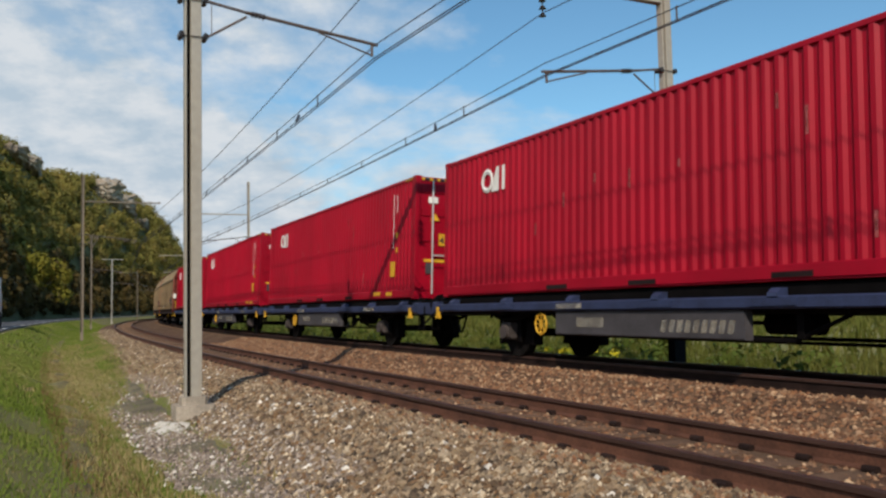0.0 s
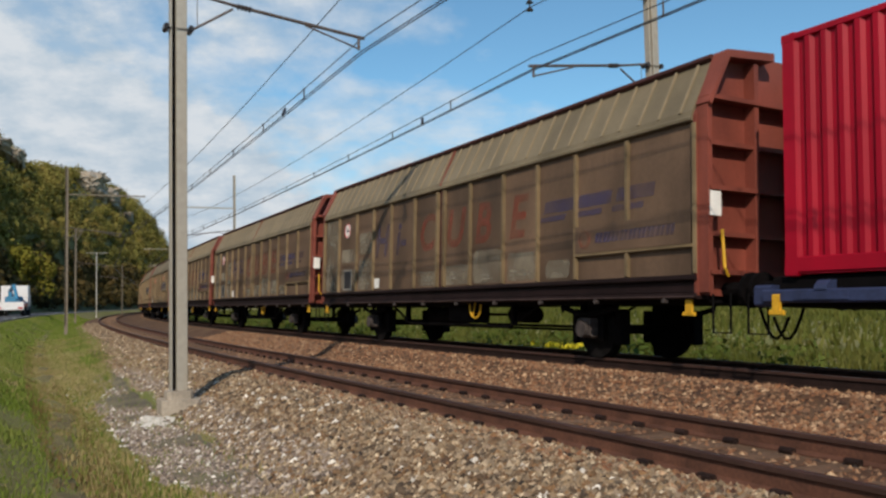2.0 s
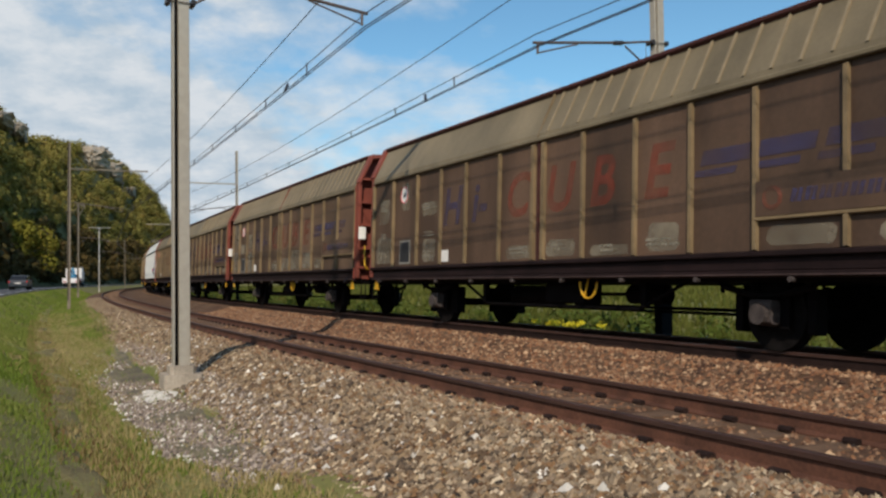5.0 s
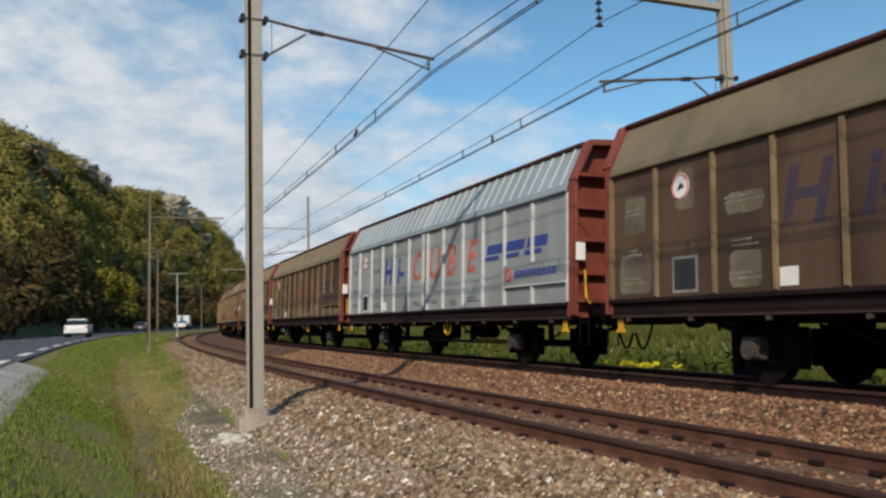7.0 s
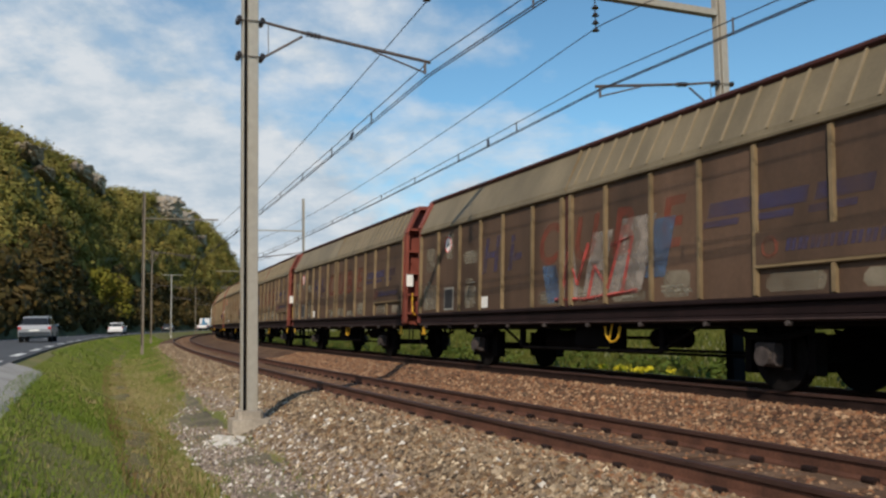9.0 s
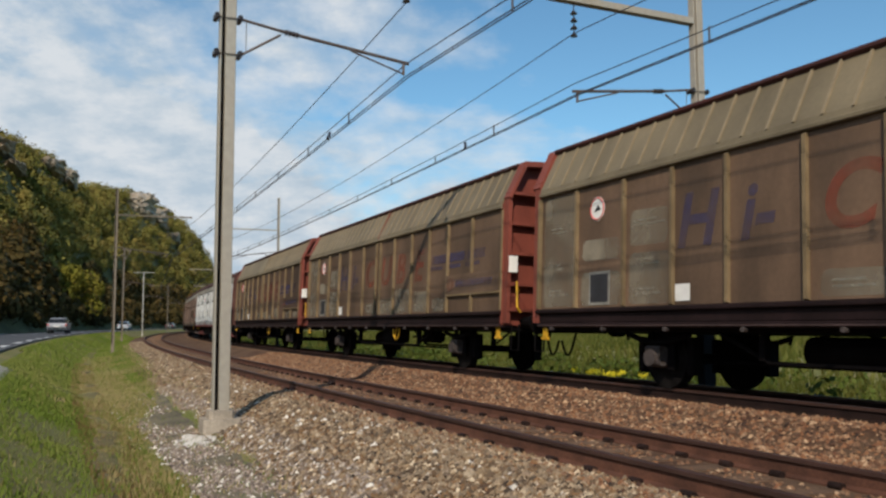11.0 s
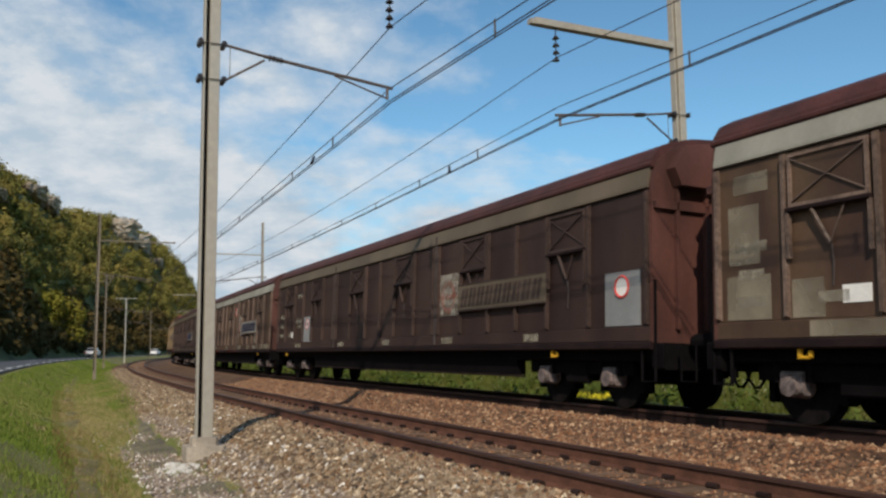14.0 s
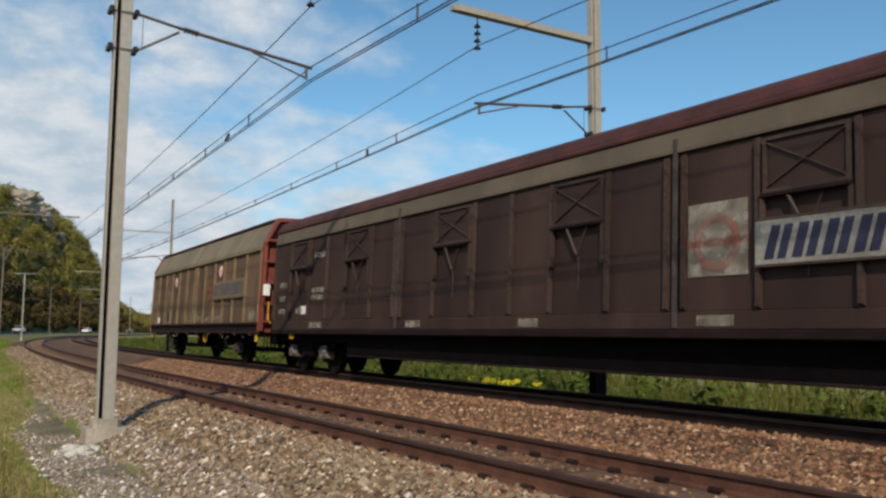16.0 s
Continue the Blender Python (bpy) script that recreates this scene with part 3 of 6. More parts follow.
sh = Shape()
pts = [(12.6 + 0.95 * math.cos(a) * (0.75 + 0.3 * noise.noise(Vector((math.cos(a) * 2, math.sin(a) * 2, 8)))), -3.12 + 0.36 * math.sin(a) * (0.8 + 0.4 * noise.noise(Vector((math.sin(a) * 3, a, 1))))) for a in np.linspace(0, 2 * math.pi, 28)[:-1]]
for k in (0.0, 0.6, 1.0):
    sh.v += [tuple(on(12.6 + (s - 12.6) * k, -3.12 + (l + 3.12) * k, float(np.interp(-3.12 + (l + 3.12) * k, LATS, HEIGHTS)) + 0.045 * (1.0 - k * 0.8) + 0.03 * noise.noise(Vector((s * 6, l * 6, k))))) for s, l in pts]
n_ = len(pts)
sh.f = [(j * n_ + i, j * n_ + (i + 1) % n_, (j + 1) * n_ + (i + 1) % n_, (j + 1) * n_ + i) for j in range(2) for i in range(n_)]
tagged(part("chalk_spill", sh, M["chalk"]), "spill of pale chalky rubble at the mast foot", "rubble", kind="structure")

# the two tracks
RAIL = [(-0.07, -0.172), (-0.07, -0.155), (-0.012, -0.135), (-0.012, -0.045), (-0.036, -0.032), (-0.036, -0.004), (-0.028, 0.0)]
RAIL = RAIL + [(-a, b) for a, b in reversed(RAIL)]


def track(lat0, z, steel):
    for side in (-0.7525, 0.7525):
        sh = Shape()
        strip(sh, -460, 560, 2.0, [(side + a, b) for a, b in RAIL], CANT, z, lat0)
        rail = tagged(part("rail", sh, steel), "rusty steel rail laid on sleepers", "rail", kind="structure")
        top = Shape()
        strip(top, -460, 560, 2.0, [(side + a, b) for a, b in ((-0.038, -0.036), (-0.038, -0.004), (-0.03, 0.002), (0.03, 0.002), (0.038, -0.004), (0.038, -0.036))], CANT, z, lat0)
        part("railhead", top, M["railtop"], rail, "worn running surface, darkened for the train mirrored in it")


track(0, 0, M["rail"])
# far rails take the darker steel in place of a shadow band
track(GAP, Z2, M["rail_dark"])
SLEEPER = Shape().prism([(-1.25, -0.30), (1.25, -0.30), (1.25, -0.19), (1.2, -0.172), (-1.2, -0.172), (-1.25, -0.19)], -0.13, 0.13).mesh("sleeper", M["sleeper"])


def sleepers(lat0, z, s0, count):
    for i in range(count):
        ob = new("sleeper", SLEEPER)
        ob.parent = ballast
        ob.matrix_basis = frame_on(s0 + i * 0.6, lat0, z, CANT)


def far_sleepers(lat0, z, spans):
    sh = Shape()
    for s0, s1 in spans:
        for i in range(int((s1 - s0) / 0.6)):
            m = frame_on(s0 + i * 0.6, lat0, z, CANT)
            sh.add([m @ Vector(v.co) for v in SLEEPER.vertices], [tuple(p.vertices) for p in SLEEPER.polygons])
    tagged(part("sleepers", sh, M["sleeper"]), "rust-stained sleepers under the rails", "sleepers", kind="stuff")


def fastenings(lat0, z, s0, s1):
    # fastenings enlarged and darkened to carry the shadows beside them
    for side in (-0.7525, 0.7525):
        sh = Shape()
        for i in range(int((s1 - s0) / 0.6)):
            m = frame_on(s0 + i * 0.6, lat0, z, CANT)
            for e in (-0.1, 0.1):
                w = Shape().box(-0.06, 0.06, side + e - 0.035, side + e + 0.035, -0.172, -0.12, 0.015)
                sh.add([m @ Vector(v) for v in w.v], w.f)
        tagged(part("rail_fastenings", sh, M["rail_dark"]), "rusty rail fastenings on the sleepers, their shadows in the colour", "fastening", kind="stuff")


fastenings(0, 0, 0, 30)
far_sleepers(0, 0, [(-120, -6), (84, 420)])
far_sleepers(GAP, Z2, [(-120, -6), (72, 420)])

# ---- road along the track ----
EDGE, ROADZ = -6.85, 0.42


def road():
    sh = Shape()
    strip(sh, -300, 560, 4, [(-13.9, ROADZ - 0.3), (-13.9, ROADZ - 0.02), (-10.3, ROADZ + 0.05), (EDGE + 0.3, ROADZ - 0.02), (EDGE + 0.3, ROADZ - 0.3)])
    ob = tagged(part("road", sh, M["asphalt"]), "grey asphalt road beside the railway", "road", kind="structure")
    for i in range(60):
        s = -20 + i * 6.5
        d = Shape()
        strip(d, s, s + 3, 1, [(EDGE - 0.12, ROADZ), (EDGE + 0.12, ROADZ)], 0, 0.004)
        part("edge_dash", d, M["roadpaint"], ob)
        if i % 2 == 0:
            d = Shape()
            strip(d, s, s + 3, 1, [(-10.36, ROADZ + 0.05), (-10.24, ROADZ + 0.05)], 0, 0.004)
            part("centre_dash", d, M["roadpaint"], ob)
    d = Shape()
    strip(d, -100, 420, 4, [(-13.55, ROADZ), (-13.35, ROADZ)], 0, 0.004)
    part("edge_line", d, M["roadpaint"], ob)


road()
sh = Shape()
strip(sh, -30, 21, 1.0, [(-6.54, ROADZ - 0.01), (-6.1, 0.272), (-5.9, 0.20), (-5.82, 0.15), (-5.8, 0.0)])
tagged(part("road_shoulder", sh, M["paving"]), "pale gravelled shoulder along the road", "shoulder", kind="structure")
sh = Shape()
strip(sh, -61, 11, 3.0, [(12.2, -0.68), (12.6, -0.60), (14, -0.51), (24, -0.46), (34, -0.42), (90, -0.42), (91, -0.6)])
tagged(part("field", sh, M["field"]), "dry straw-coloured field beyond the railway", "field", kind="structure")

# ---- grass, weeds ----


def blades(name, count, s0, s1, l0, l1, height, width, material, label, power=1.5, lift=0.0, patch=0.0, category="grass", thin=-0.05, free=False):
    u = rng.random(count) ** power
    s, lat = s0 + (s1 - s0) * u, l0 + (l1 - l0) * rng.random(count)
    if patch:
        keep = np.array([noise.noise(Vector((a * 0.5, b * 0.9, patch))) + w > thin for a, b, w in zip(s, lat, rng.uniform(-0.3, 0.3, count))])
        s, lat, u = s[keep], lat[keep], u[keep]
        count = len(s)
    if l1 <= 0 and not free:
        off = np.array([(b < verge_edge(a) + 0.22 * noise.noise(Vector((a * 1.4, b * 2, 5))) or w > 0.95 - 0.012 * max(0, a - 14)) and (abs(b - ditch_line(a) - 0.02) > 0.20 + 0.22 * noise.noise(Vector((a * 0.6, b, 3))) or w < 0.40) for a, b, w in zip(s, lat, rng.random(count))])
        s, lat, u = s[off], lat[off], u[off]
        count = len(s)
    z = np.interp(lat, LATS, HEIGHTS) + lift
    a, r = START - s / R, R - lat
    c = np.stack([CENTRE.x + r * np.cos(a), CENTRE.y + r * np.sin(a), z - 0.03], 1)
    grow = 1 + 1.2 * u[:, None]
    t = rng.random((count, 1)) * 6.28
    w = np.hstack([np.cos(t), np.sin(t), 0 * t]) * width * grow
    h = height * (0.4 + rng.random((count, 1)))
    tip = c + np.hstack([(rng.random((count, 2)) - 0.5) * h * 1.1, h + 0.03])
    v = np.stack([c - w, c + w, tip], 1).reshape(-1, 3)
    me = bpy.data.meshes.new(name)
    me.from_pydata(v.tolist(), [], np.arange(count * 3).reshape(-1, 3).tolist())
    me.materials.append(material)
    return tagged(new(name, me), label, category, kind="stuff")


blades("grass", 80000, 1.5, 32, -6.1, -2.9, 0.05, 0.011, M["grass"], "short green grass on the verge and ditch", 1.4, patch=1.0, thin=-0.45)
blades("grass", 30000, -14, 1.5, -5.7, -2.9, 0.05, 0.012, M["grass"], "short green grass behind the viewpoint", 1.0)
blades("grass", 26000, 32, 130, -6.3, -1.9, 0.09, 0.03, M["grass"], "short green grass on the far verge", 1.2)
blades("grass", 26000, 14.5, 60, -3.0, -1.5, 0.06, 0.015, M["grass"], "sparse grass creeping over the ballast edge", 1.3)
blades("dry_grass", 40000, 3, 50, -4.4, -2.0, 0.07, 0.010, M["drygrass"], "patches of dry straw-coloured grass", 1.3, patch=3.0, thin=-0.15, category="dry grass")
blades("dry_grass", 30000, 2, 32, -4.35, -3.0, 0.05, 0.010, M["drygrass"], "thin straw-coloured grass on the ditch slope", 1.3, patch=6.0, thin=-0.35, category="dry grass")
blades("dry_grass", 4500, 2, 30, -6.0, -4.4, 0.05, 0.009, M["drygrass"], "straw-coloured blades among the green grass", 1.3, patch=8.0, thin=0.1, category="dry grass")
blades("dry_grass", 18000, 4, 40, -4.6, -3.9, 0.05, 0.010, M["earth"], "brown dead stalks along the ditch bottom", 1.2, category="dry grass")
blades("dry_grass", 1200, 3, 9, -3.5, -2.7, 0.08, 0.008, M["drygrass"], "dry grass tufts at the ballast edge", 1.0, category="dry grass")
blades("grass", 2600, 8, 20, -3.6, -2.75, 0.05, 0.010, M["grass"], "tufts of grass growing in the grit", 1.2, patch=11.0, thin=0.18, free=True)
blades("meadow", 36000, 10.6, 190, 14, 70, 0.45, 0.09, M["meadow"], "rank green meadow grass in the valley", 1.0)
blades("meadow", 14000, 10.6, 150, 12, 15, 0.25, 0.03, M["meadow"], "rank green meadow grass beyond the railway", 1.5)
blades("meadow", 44000, -12, 150, 7.0, 12.2, 0.25, 0.03, M["meadow"], "rank green meadow grass beyond the railway", 1.5)


def clumps(centres, radii, per, leaf, flat=0.8, seed=1):
    """Leaf clumps over uneven crowns: quads turned at random, thickest near the outside."""
    g = np.random.default_rng(seed)
    n = len(centres)
    c = np.repeat(np.asarray(centres, float), per, 0)
    rad = np.repeat(np.asarray(radii, float), per)[:, None]
    d = g.normal(size=(n * per, 3))
    d /= np.linalg.norm(d, axis=1)[:, None]
    lump = 0.75 + 0.25 * np.sin(d[:, :1] * 5 + np.repeat(np.arange(n) * 1.7, per)[:, None]) * np.cos(d[:, 1:2] * 4 + np.repeat(np.arange(n) * 2.3, per)[:, None])
    q = c + d * rad * lump * (0.55 + 0.5 * g.random((n * per, 1)) ** 0.6) * (1, 1, flat)
    a = g.normal(size=(n * per, 3))
    a /= np.linalg.norm(a, axis=1)[:, None]
    a = a - 0.75 * np.sum(a * d, 1)[:, None] * d
    a /= np.linalg.norm(a, axis=1)[:, None]
    b = np.cross(a, d)
    b /= np.maximum(np.linalg.norm(b, axis=1)[:, None], 1e-6)
    k = leaf * (0.5 + g.random((n * per, 1))) * (rad / np.mean(radii)) ** 0.5
    v = np.stack([q - a * k, q - b * k * 0.7, q + a * k, q + b * k * 0.7], 1).reshape(-1, 3)
    return v, np.arange(n * per * 4).reshape(-1, 4)


def foliage(name, centres, radii, per, leaf, material, flat=0.8, seed=1, parent=None, label="", category="", kind=""):
    v, f = clumps(centres, radii, per, leaf, flat, seed)
    me = bpy.data.meshes.new(name)
    me.from_pydata(v.tolist(), [], f.tolist())
    me.materials.append(material)
    ob = new(name, me)
    if parent:
        ob.parent = parent
    return tagged(ob, label, category, "", kind)


cs = [tuple(on(s, l if s > 12 else min(l, 11.6), z)) for s, l, z in zip(rng.uniform(-6, 160, 420), rng.uniform(8.0, 15, 420), rng.uniform(-0.75, -0.2, 420))]
foliage("shrubs", cs, rng.uniform(0.25, 0.75, 420), 60, 0.07, M["bush"], 0.9, 3, None, "low green shrubs and weeds beyond the railway", "shrubs", "stuff")
FLOWER = (19.6, 9.0)
cs = [tuple(on(s, l, -0.28 + 0.1 * z)) for s, l, z in zip(rng.normal(FLOWER[0], 0.45, 14), rng.normal(FLOWER[1], 0.3, 14), rng.random(14))]
foliage("yellow_flowers", cs, rng.uniform(0.1, 0.25, 14), 50, 0.03, M["flower"], 0.8, 4, None, "small patch of yellow wild flowers", "flowers", "stuff")

# ---- the wooded hill ----
# outcrops: bearing, height on the slope, half width, half height, shape
CRAGS = [(-22.0, 0.88, 6.6, 5.4, 1), (-20.9, 0.88, 4.8, 4.0, 2), (-27.2, 0.93, 3.6, 2.2, 3), (-26.2, 0.91, 2.8, 2.8, 4), (-30.3, 0.72, 3.4, 1.7, 5), (-29.2, 0.66, 2.2, 1.1, 6), (-19.6, 0.74, 1.8, 2.6, 7)]
AZ = [-125, -100, -70, -50, -40, -32.1, -28, -25.6, -24, -22.2, -20.1, -18.5, -17.5, -16.4, -14.8, -12.5, -10]
EL = [3, 8, 13.0, 14.2, 13.6, 12.4, 10.6, 9.0, 8.8, 8.5, 7.3, 5.9, 4.3, 2.2, 1.2, 0.7, 0.3]
BASE = [40, 34, 34, 36, 42, 70, 100, 140, 165, 195, 235, 262, 285, 310, 345, 400, 450]
DEEP = [150, 150, 150, 140, 130, 120, 120, 120, 120, 125, 120, 110, 100, 90, 80, 80, 80]


def hill_point(az, u):
    """A place on the hillside: az in degrees from the way ahead, u from its foot (0) to its crest (1) and behind."""
    el, b, d = np.interp(az, AZ, EL), np.interp(az, AZ, BASE), np.interp(az, AZ, DEEP)
    r = b + d * u
    crest = 1.1 + (b + d) * math.tan(radians(el)) - 3.2
    k = min(u, 1.0)
    z = 0.3 + crest * (0.5 * k + 0.5 * k * k * (3 - 2 * k)) - max(0, u - 1) * crest * 0.8
    z += (2.5 * noise.noise(Vector((az * 0.35, u * 4, 1))) + 1.2 * noise.noise(Vector((az * 1.1, u * 9, 2)))) * min(1, 3 * k)
    return Vector((r * math.sin(radians(az)), r * math.cos(radians(az)), max(z, -0.5)))


def hill():
    sh = Shape()
    azs = list(np.arange(-125, -40, 4)) + list(np.arange(-40, -9.4, 0.6))
    us = list(np.linspace(-0.06, 1, 26)) + [1.2, 1.5, 2.0]
    k = len(us)
    sh.v = [tuple(hill_point(a, u)) for a in azs for u in us]
    sh.f = [(i * k + j, i * k + j + 1, (i + 1) * k + j + 1, (i + 1) * k + j) for i in range(len(azs) - 1) for j in range(k - 1)]
    tagged(part("hill", sh, M["forestfloor"], smooth=True), "steep hill covered in autumn woodland", "hill", kind="structure")
    cs, rs, cl, rl = [], [], [], []
    for i in range(3700):
        az = random.uniform(-42, -11) if i < 3300 else random.uniform(-110, -42)
        u = random.random() ** 0.85 * 1.04
        p = hill_point(az, u)
        far = p.length / 200
        r = random.uniform(1.2, 2.8) * (0.75 + 0.35 * far)
        if el_small(az):
            r *= 0.55
        if any(abs(az - a) < 0.20 * w and -0.22 < u - c < 0.03 for a, c, w, _, _ in CRAGS):
            r *= 0.28
        # low on the slope the shade comes from a darker leaf colour
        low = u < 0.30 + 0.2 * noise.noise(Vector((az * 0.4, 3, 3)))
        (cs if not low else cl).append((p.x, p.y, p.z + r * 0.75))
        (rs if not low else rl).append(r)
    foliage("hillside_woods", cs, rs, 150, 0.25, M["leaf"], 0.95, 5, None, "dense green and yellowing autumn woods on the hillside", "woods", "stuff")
    foliage("lower_woods", cl, rl, 110, 0.32, M["leaf_dark"], 0.95, 6, None, "dark woods at the foot of the hill, shade in the leaf colour", "woods", "stuff")


def el_small(az):
    return az > -16.5


hill()


def crag(az, u, w, h, seed):
    """A bare limestone outcrop: an uneven block with cracks, let into the slope."""
    c = hill_point(az, u)
    sh = Shape()
    nx, nz = 30, 20
    out = Vector((-c.x, -c.y, 0)).normalized()
    side = Vector((out.y, -out.x, 0))
    for j in range(nz + 1):
        for i in range(nx + 1):
            a, b = i / nx * 2 - 1, j / nz * 2 - 1
            bulge = (1 - abs(a) ** 3) * (1 - abs(b) ** 3)
            n_ = noise.noise(Vector((a * 3, b * 4, seed))) * 1.6 + noise.noise(Vector((a * 8, b * 8, seed + 9))) * 0.8 - 0.7 * max(0.0, 0.16 - abs(noise.noise(Vector((a * 7, b * 2.5, seed + 3))))) / 0.16
            q = c + side * (a * w + noise.noise(Vector((b * 3, seed, 0))) * w * 0.35) + Vector((0, 0, b * h + noise.noise(Vector((a * 3, seed, 5))) * h * 0.35)) + out * (bulge * 8.5 + n_ - 0.5) + Vector((0, 0, 0.6))
            sh.v.append(tuple(q))
    k = nx + 1
    sh.f = [(j * k + i, j * k + i + 1, (j + 1) * k + i + 1, (j + 1) * k + i) for j in range(nz) for i in range(nx)]
    tagged(part("crag", sh, M["rock"]), "pale limestone crag breaking through the woods", "rock", kind="structure")


for az, u, w, h, seed in CRAGS:
    crag(az, u, w, h, seed)


def tree(at, height, spread, material, label, seed):
    g = random.Random(seed)
    th = tagged(new("tree"), label, "tree", "trees at the foot of the hill")
    th.matrix_basis = Matrix.Translation(at)
    t = Shape()
    t.tube((0, 0, -0.4), (0.1, 0, height * 0.35), height * 0.028, 8, height * 0.02)
    t.tube((0.1, 0, height * 0.35), (0.25, 0.1, height * 0.75), height * 0.02, 7, height * 0.008)
    part("trunk", t, M["bark"], th)
    cs, rs = [], []
    for i in range(9):
        a, z0 = i * 2.4 + g.random(), height * (0.25 + 0.4 * i / 9)
        e = Vector((math.cos(a) * spread * g.uniform(0.35, 0.75), math.sin(a) * spread * g.uniform(0.35, 0.75), z0 + height * g.uniform(0.05, 0.22)))
        part("limb", Shape().tube((0.1, 0, z0), e, height * 0.009, 6, height * 0.003), M["bark"], th)
        cs.append(tuple(e)), rs.append(spread * g.uniform(0.32, 0.5))
    for i in range(7):
        cs.append((g.uniform(-0.4, 0.4) * spread, g.uniform(-0.4, 0.4) * spread, height * g.uniform(0.55, 0.9)))
        rs.append(spread * g.uniform(0.28, 0.45))
    foliage("crown", cs, rs, 150, 0.26, material, 0.85, seed, th)
    return th


g_ = random.Random(11)
for i in range(40):
    s = 66 + i * 5.6 + g_.uniform(-2, 2)
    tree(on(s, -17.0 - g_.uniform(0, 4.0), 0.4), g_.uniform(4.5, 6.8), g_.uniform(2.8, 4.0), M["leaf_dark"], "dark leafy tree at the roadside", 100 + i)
tree(on(148, -15.6, 0.4), 11.0, 6.0, M["leaf_gold"], "broad tree turning yellow at the roadside", 61)
tree(on(160, -16.5, 0.4), 8.5, 4.4, M["leaf_gold"], "broad tree turning yellow at the roadside", 62)

# ---- overhead line ----
SPANS = [-29.0, 13.1, 55.3, 97.5, 140.0, 182.0, 224.0, 266.0]


def mast(s, lat, side, base_z, top, slim=1.0, arms="over", steel=None):
    """A steel mast with its arms. side: 1 reaches to the far side, -1 to the camera's side."""
    th = tagged(new("catenary_mast"), "tall weathered steel railway mast on a concrete foot", "mast", "masts along the railway")
    m = frame_on(s, lat, base_z)
    th.matrix_basis = m
    h = top - base_z
    steel = steel or M["galv"]
    part("channel", upright(-0.085, 0.085, -0.13 * slim, 0.03 * slim, 0.1, h), steel, th)
    # web coloured near black for the shade deep in the groove
    part("web", upright(0.02, 0.08, 0.025 * slim, 0.095 * slim, 0.1, h - 0.02), M["galv_shade"], th)
    part("flange", upright(-0.085, 0.085, 0.09 * slim, 0.118 * slim, 0.1, h), steel, th)
    if slim == 1.0:
        part("foot_cap", upright(-0.19, 0.19, -0.2, 0.18, 0.0, 0.12, 0.05), M["concrete"], th)
    if slim == 1.0:
        part("foot", upright(-0.26, 0.26, -0.29, 0.27, -0.6, 0.0, 0.03), M["concrete"], th)
    else:
        part("foot", upright(-0.085, 0.085, -0.13 * slim, 0.118 * slim, -0.6, 0.1), steel, th)
    # dark sleeve added low on the far masts for the train's shade
    if side < 0:
        part("base_coat", upright(-0.108, 0.108, -0.163 * slim, 0.143 * slim, 0.12, 1.25), M["galv_shade"], th, "dark sleeve carrying the train's shade")
    # local y points to the camera, so a reach over the tracks is side * -y
    y = lambda d: -side * d
    REACH, HIGH = (4.4, 7.95) if side > 0 else (3.55, 7.38)
    z = lambda q: q - base_z
    for zz in (5.37, 5.95):
        cl = Shape().box(-0.10, 0.10, -0.23, -0.155, z(zz) - 0.05, z(zz) + 0.05, 0.02).box(-0.10, 0.10, 0.135, 0.21, z(zz) - 0.05, z(zz) + 0.05, 0.02)
        cl.tube((-0.106, -0.2, z(zz) - 0.02), (-0.106, 0.18, z(zz) - 0.02), 0.008, 6).tube((0.106, -0.2, z(zz) - 0.02), (0.106, 0.18, z(zz) - 0.02), 0.008, 6)
        part("clamp", cl, M["insul"], th, "dark bolted clamp")
    a = Shape().tube((0, y(0.2), z(5.97)), (0, y(0.85), z(5.87)), 0.025)
    a.tube((0, y(0.2), z(5.37)), (0, y(0.85), z(5.8)), 0.02).tube((0, y(0.3), z(5.95)), (0, y(0.3), z(5.42)), 0.006)
    part("bracket", a, M["arm"], th)
    ins = Shape()
    for k in range(4):
        d = 0.93 + k * 0.06
        ins.tube((0, y(d), z(5.86 - 0.11 * (d - 0.9))), (0, y(d + 0.03), z(5.86 - 0.11 * (d - 0.87))), 0.05, 8)
    part("insulator", ins, M["insul"], th, "dark ribbed insulator")
    part("arm", Shape().tube((0, y(0.85), z(5.87)), (0, y(3.1), z(5.61)), 0.03), M["arm"], th)
    part("steady_arm", Shape().tube((0, y(2.05), z(5.70)), (0, y(3.0), z(5.42)), 0.016).tube((0, y(3.0), z(5.62)), (0, y(3.0), z(5.40)), 0.025), M["arm"], th)
    # the arm under the top, for the feeder wire
    deep = 0.13 if slim == 1.0 else 0.07
    near_, far_ = {"over": (0.1, REACH), "short": (-0.2, 0.75), "both": (-1.5, 1.7), "back": (-3.4, 0.1)}[arms]
    y0_, y1_ = sorted((y(near_), y(far_)))
    arm_z = z(HIGH) if arms == "over" else h - 0.12 if arms == "both" else h - 0.25
    up_ = Shape().box(-0.085 * slim, -0.01, y0_, y1_, arm_z, arm_z + deep).box(0.01, 0.085 * slim, y0_, y1_, arm_z, arm_z + deep * 0.8)
    if arms == "over":
        up_.box(-0.07, 0.07, min(y(REACH), y(REACH + 0.1)), max(y(REACH), y(REACH + 0.1)), arm_z, arm_z + 0.1)
    if arms == "short":
        up_.tube((0, y(0.1), h - 1.3), (0, y(0.7), h - 0.3), 0.05, 6)
    part("upper_arm", up_, steel, th)
